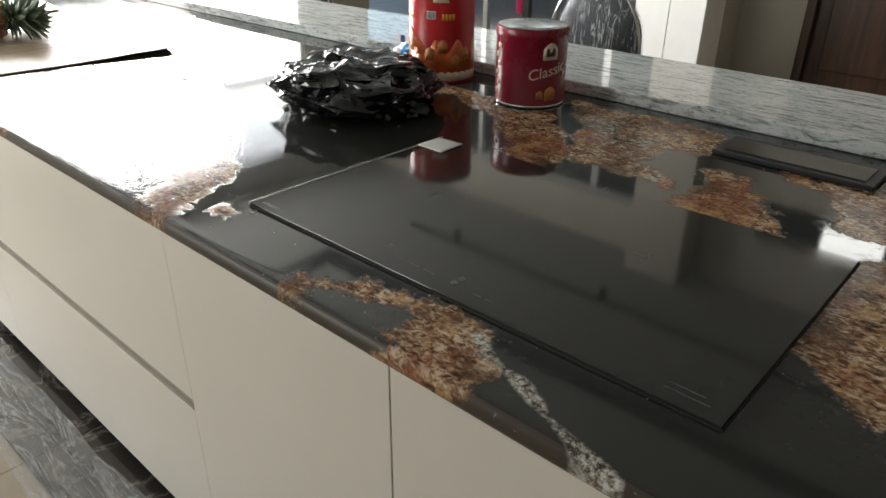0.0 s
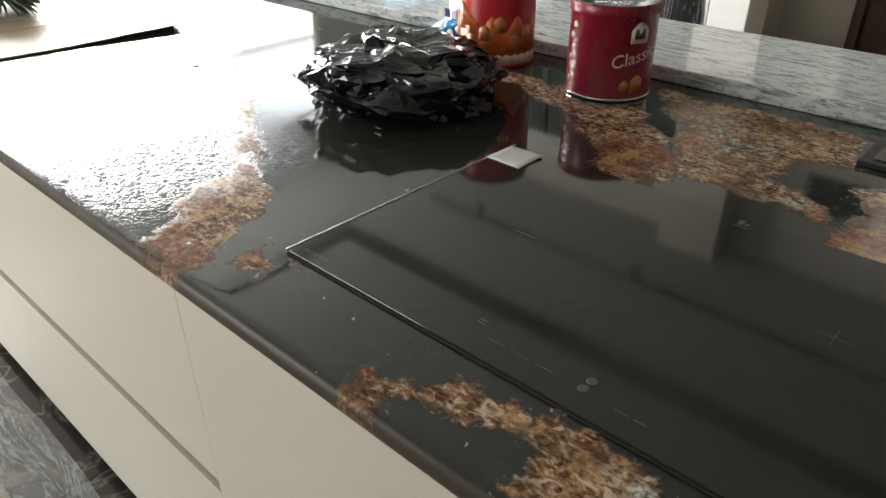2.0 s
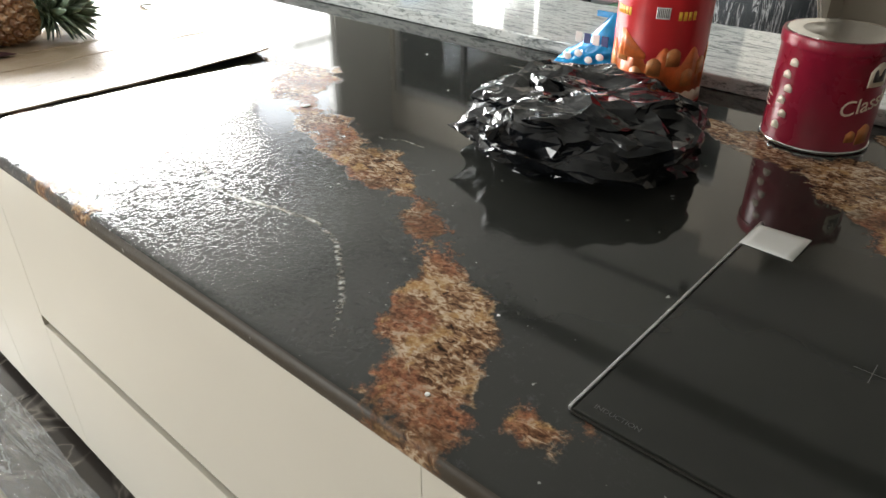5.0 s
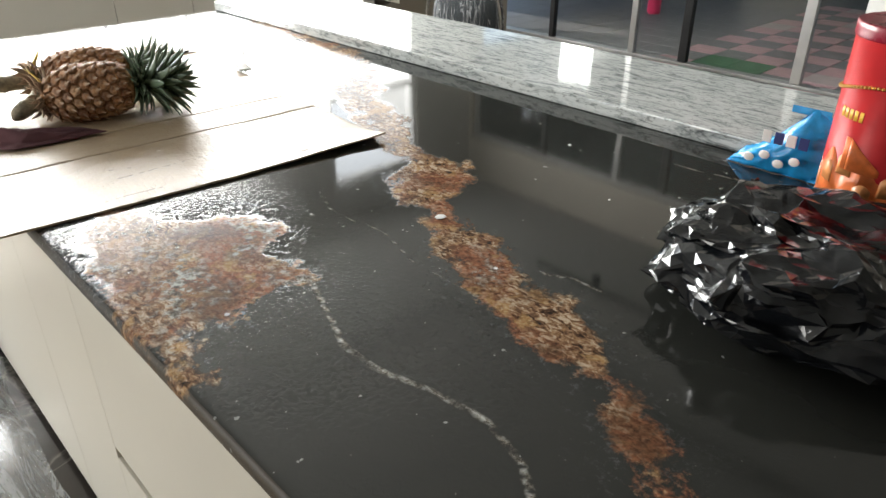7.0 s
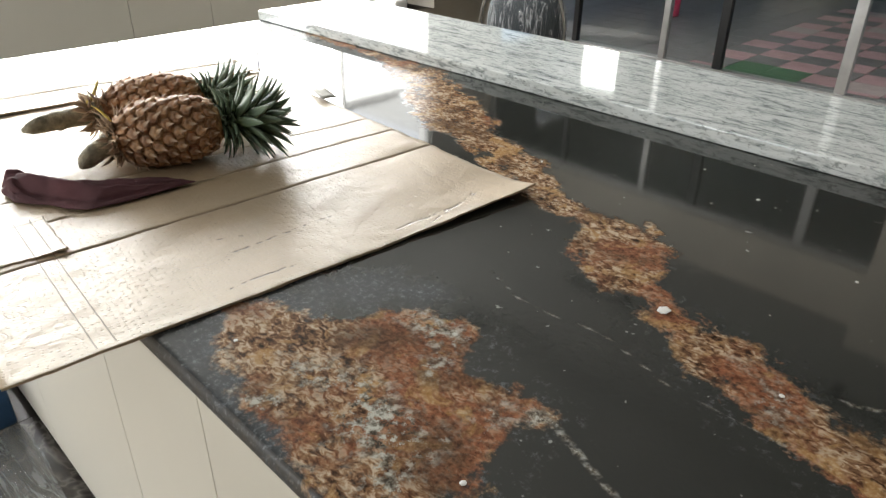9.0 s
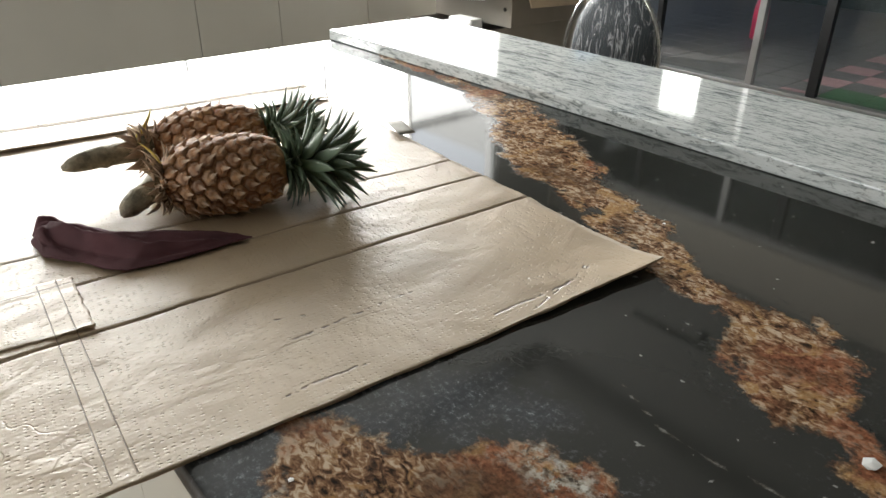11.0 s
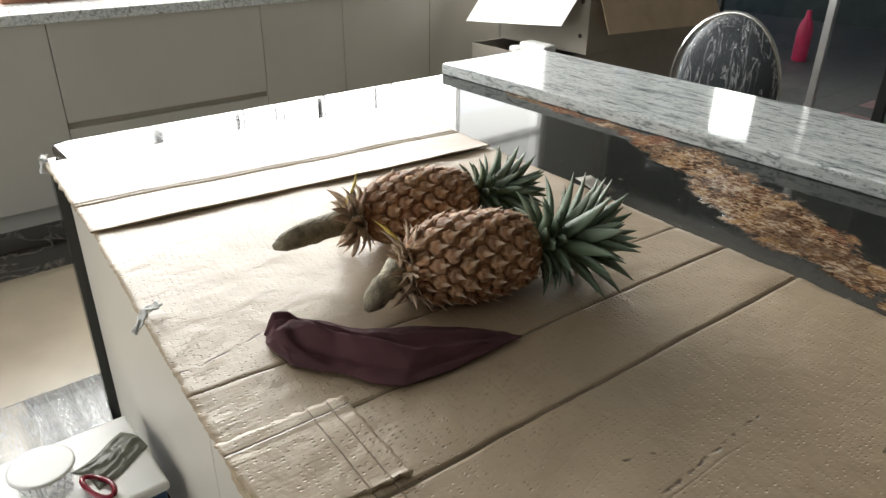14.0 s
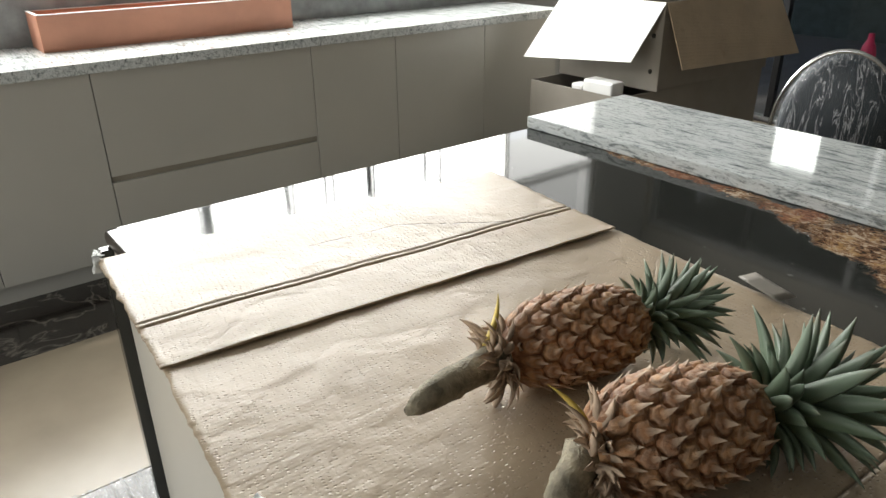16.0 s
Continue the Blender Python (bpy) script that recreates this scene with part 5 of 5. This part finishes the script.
def carton(name, label, x0, y0, z0, x1, y1, z1, board):
    c = thing(name, label, "cardboard box", (x0, y0, z0))
    w, d, h, t = x1 - x0, y1 - y0, z1 - z0, 0.006
    part("base", box(0, 0, 0.001, w, d, t), board, c)
    for a in ((0, 0, w, t), (0, d - t, w, d), (0, t + .0005, t, d - t - .0005), (w - t, t + .0005, w, d - t - .0005)):
        part("side", box(a[0], a[1], t + .0005, a[2], a[3], h), board, c)
    return c, w, d, h


low, w, d, h = carton("carton", "open brown carton with white foam packing on the floor", -4.70, 3.45, 0.0, -4.06, 4.78, 0.655, CARTON)
foam = thing("foam_block", "white foam corner block packed in a carton", "packing foam", (-4.36, 3.50, 0.006))
part("block", box(0, 0, 0, 0.20, 0.10, 0.70, 0.012), WHITE, foam)
part("block", box(-0.10, 0.02, 0, -0.02, 0.09, 0.66, 0.012), WHITE, foam)
up, w, d, h = carton("carton", "upper open carton with wide hanging flaps", -4.72, 3.70, 0.656, -4.03, 4.76, 1.10, CARTON)
part("flap", plate(((0.0, 0.0, h), (w, 0.0, h), (w - 0.06, -0.16, 0.165), (-0.10, -0.20, 0.105))), PAPER, up, "white-lined hanging flap")
part("flap", plate(((w, 0.01, h), (w, d, h), (w + 0.14, d + 0.10, 0.09), (w + 0.10, 0.06, 0.12))), CARD, up, "brown hanging flap")
for z in (0.10, 0.28):
    bm = lathe([(0.012, 0), (0.012, 0.003), (0.004, 0.004)], 12)
    part("staple", bm, GAP, up, at=pose(w - 0.05, -0.004, z, 90, 0, 0))


def wrapped_chair(x, y, turn, top, wide, label):
    c = thing("dining_chair", label, "chair", (x, y, 0), turn, "wrapped dining chairs")
    def shell(r, dx, dz):
        bm = bmesh.new()
        bmesh.ops.create_uvsphere(bm, u_segments=36, v_segments=24, radius=1.0)
        for v in bm.verts:
            s = 1 + 0.02 * noise.noise(v.co * 6)
            v.co = Vector((v.co.x * (wide / 2 + r) * s, v.co.y * (0.06 + dx), v.co.z * (0.30 + r) * s + dz))
        for f in bm.faces:
            f.smooth = True
        return bm
    part("backrest", shell(0.0, 0.0, top - 0.31), UPHOLSTERY, c)
    part("wrap", shell(0.008, 0.012, top - 0.31), FILM_WRAP, c, "clear crinkled plastic wrap")
    arc = [(math.cos(radians(a)) * (wide / 2 + 0.012), 0.055, top - 0.31 + math.sin(radians(a)) * 0.312) for a in range(-40, 221, 10)]
    part("back_frame", add_tube(bmesh.new(), arc, 0.008, 8), CHROME, c, "bright metal edge")
    part("seat", box(-wide / 2, -0.44, 0.42, wide / 2, 0.02, 0.49, 0.03, 3), UPHOLSTERY, c)
    for sx in (-1, 1):
        for yy in (-0.40, 0.0):
            part("leg", add_tube(bmesh.new(), [(sx * (wide / 2 - 0.03), yy, 0.42), (sx * (wide / 2 - 0.01), yy, 0.0)], [0.014, 0.009], 10), CHROME, c)
    return c


wrapped_chair(-2.90, 3.20, 195, 1.065, 0.40, "dark dining chair with rounded back wrapped in clear plastic")
wrapped_chair(-0.89, 3.35, 185, 1.06, 0.44, "dark dining chair still in clear plastic wrap")

single("pink_bottle", lathe([(0.06, 0), (0.075, 0.015), (0.075, 0.30), (0.060, 0.38), (0.030, 0.44), (0.026, 0.50)], 20), PINK, "tall bright pink plastic bottle standing on the patio tiles", "bottle", pose(-4.80, 8.10, -0.047))

# ---- ceiling track seen mirrored in the hob ----
tl = thing("track_light", "black ceiling track with two spotlights", "track light", (-3.75, 4.98, CEIL_Z))
part("rail", box(0, -0.02, -0.03, 4.6, 0.02, -0.001, 0.003), DARKMETAL, tl)
for x in (0.62, 2.22):
    part("spotlight", lathe([(0.03, -0.14), (0.035, -0.13), (0.035, -0.05), (0.012, -0.032)], 16), DARKMETAL, tl, at=pose(x, 0, 0))

# ---- on the floor beside the island ----
film = single("floor_film", sheet(150, 14, lambda u, v: (-3.60 + 4.6 * u, 0.60 + 0.19 * v + 0.02 * noise.noise(Vector((u * 16, 1, 1))), 0.003 + 0.016 * abs(noise.noise(Vector((u * 36, v * 2.2, 5)))))), FILM_FLOOR, "crumpled clear plastic film taped over the marble border", "plastic film")
film2 = single("floor_film", sheet(30, 60, lambda u, v: (-3.66 + 0.34 * u, 0.30 + 0.60 * v, 0.003 + 0.02 * abs(noise.noise(Vector((u * 3, v * 16, 8)))))), FILM_FLOOR, "crumpled clear plastic film beside the island end", "plastic film")

cool = thing("storage_box", "blue printed box with a white lid standing on the floor", "box", (-3.04, 0.33, 0.0))
part("body", box(0, 0, 0.001, 0.285, 0.46, 0.235, 0.008), BLUEBOX, cool)
part("lid", box(-0.008, -0.008, 0.2355, 0.293, 0.468, 0.262, 0.010, 3), WHITE, cool, "white plastic lid")
for k in range(3):
    part("print_bar", box(0.2855, 0.10 + 0.09 * k, 0.10, 0.2862, 0.16 + 0.09 * k, 0.17, 0.0002), RED, cool)
def lid_bag(u, v):
    """A flat folded bag with a few straight folds."""
    x, y = -0.085 + 0.17 * u + 0.012 * math.sin(5 * v), -0.13 + 0.26 * v + 0.015 * math.sin(4 * u)
    folds = 0.014 * max(0.0, 1 - abs(u - 0.30 - 0.3 * v) / 0.14) + 0.018 * max(0.0, 1 - abs(u - 0.75 + 0.2 * v) / 0.12) + 0.010 * max(0.0, 1 - abs(v - 0.55) / 0.10)
    edge = min(1.0, 8 * u, 8 * (1 - u), 8 * v, 8 * (1 - v))
    return (x, y, 0.003 + edge * (0.006 + 0.6 * folds + 0.010 * abs(noise.noise(Vector((u * 5, v * 5, 4))))) + 0.002 * noise.noise(Vector((u * 9, v * 9, 2))) * edge)


single("folded_bag", sheet(40, 40, lid_bag, 0.0012), OLIVEBAG, "folded grey-green plastic bag on the box lid", "plastic bag", pose(-2.898, 0.72, 0.2625, 0, 0, 25) @ Matrix.Scale(0.58, 4))
tub = thing("plastic_tub", "clear round plastic tub on the box lid", "tub", (-2.879, 0.579, 0.2625))
part("wall", lathe([(0.05, 0.0), (0.062, 0.07), (0.066, 0.072), (0.060, 0.073), (0.048, 0.004), (0.001, 0.003)], 32), FILM_WRAP, tub)
part("rim", lathe([(0.062, 0.0735), (0.067, 0.074), (0.067, 0.079), (0.062, 0.080)], 32), WHITE, tub)
single("red_strap", add_tube(bmesh.new(), [(0.05 * math.cos(a), 0.02 * math.sin(a), 0.008 + 0.004 * math.sin(2 * a)) for a in (i * 0.35 for i in range(19))], 0.006, 8), RED, "looped red plastic strap on the box lid", "strap", pose(-2.822, 0.668, 0.2635, 0, 0, 20))

# ---- patio tiles, last ----
gr = bpy.data.objects["ground"]
tile_mesh = {}
rng = random.Random(4)
for key, mat in (("pink", PINKTILE), ("grey", GREYTILE), ("pale", PALETILE), ("green", GREENTILE)):
    tile_mesh[key] = mesh_of("tile", box(-0.148, -0.148, -0.012, 0.148, 0.148, 0.0, 0.003, 1), mat)
for i in range(16):
    for j in range(13):
        x, y = -6.2 + 0.3 * i, DOOR_Y + 0.31 + 0.3 * j
        key = "green" if i in (10, 11) and j in (0, 1) else "grey" if x < -3.6 else "pink" if (i + j) % 2 else rng.choice(("grey", "grey", "pale"))
        ob = new("tile", tile_mesh[key])
        ob.parent = gr
        ob.location = (x, y, -0.047)
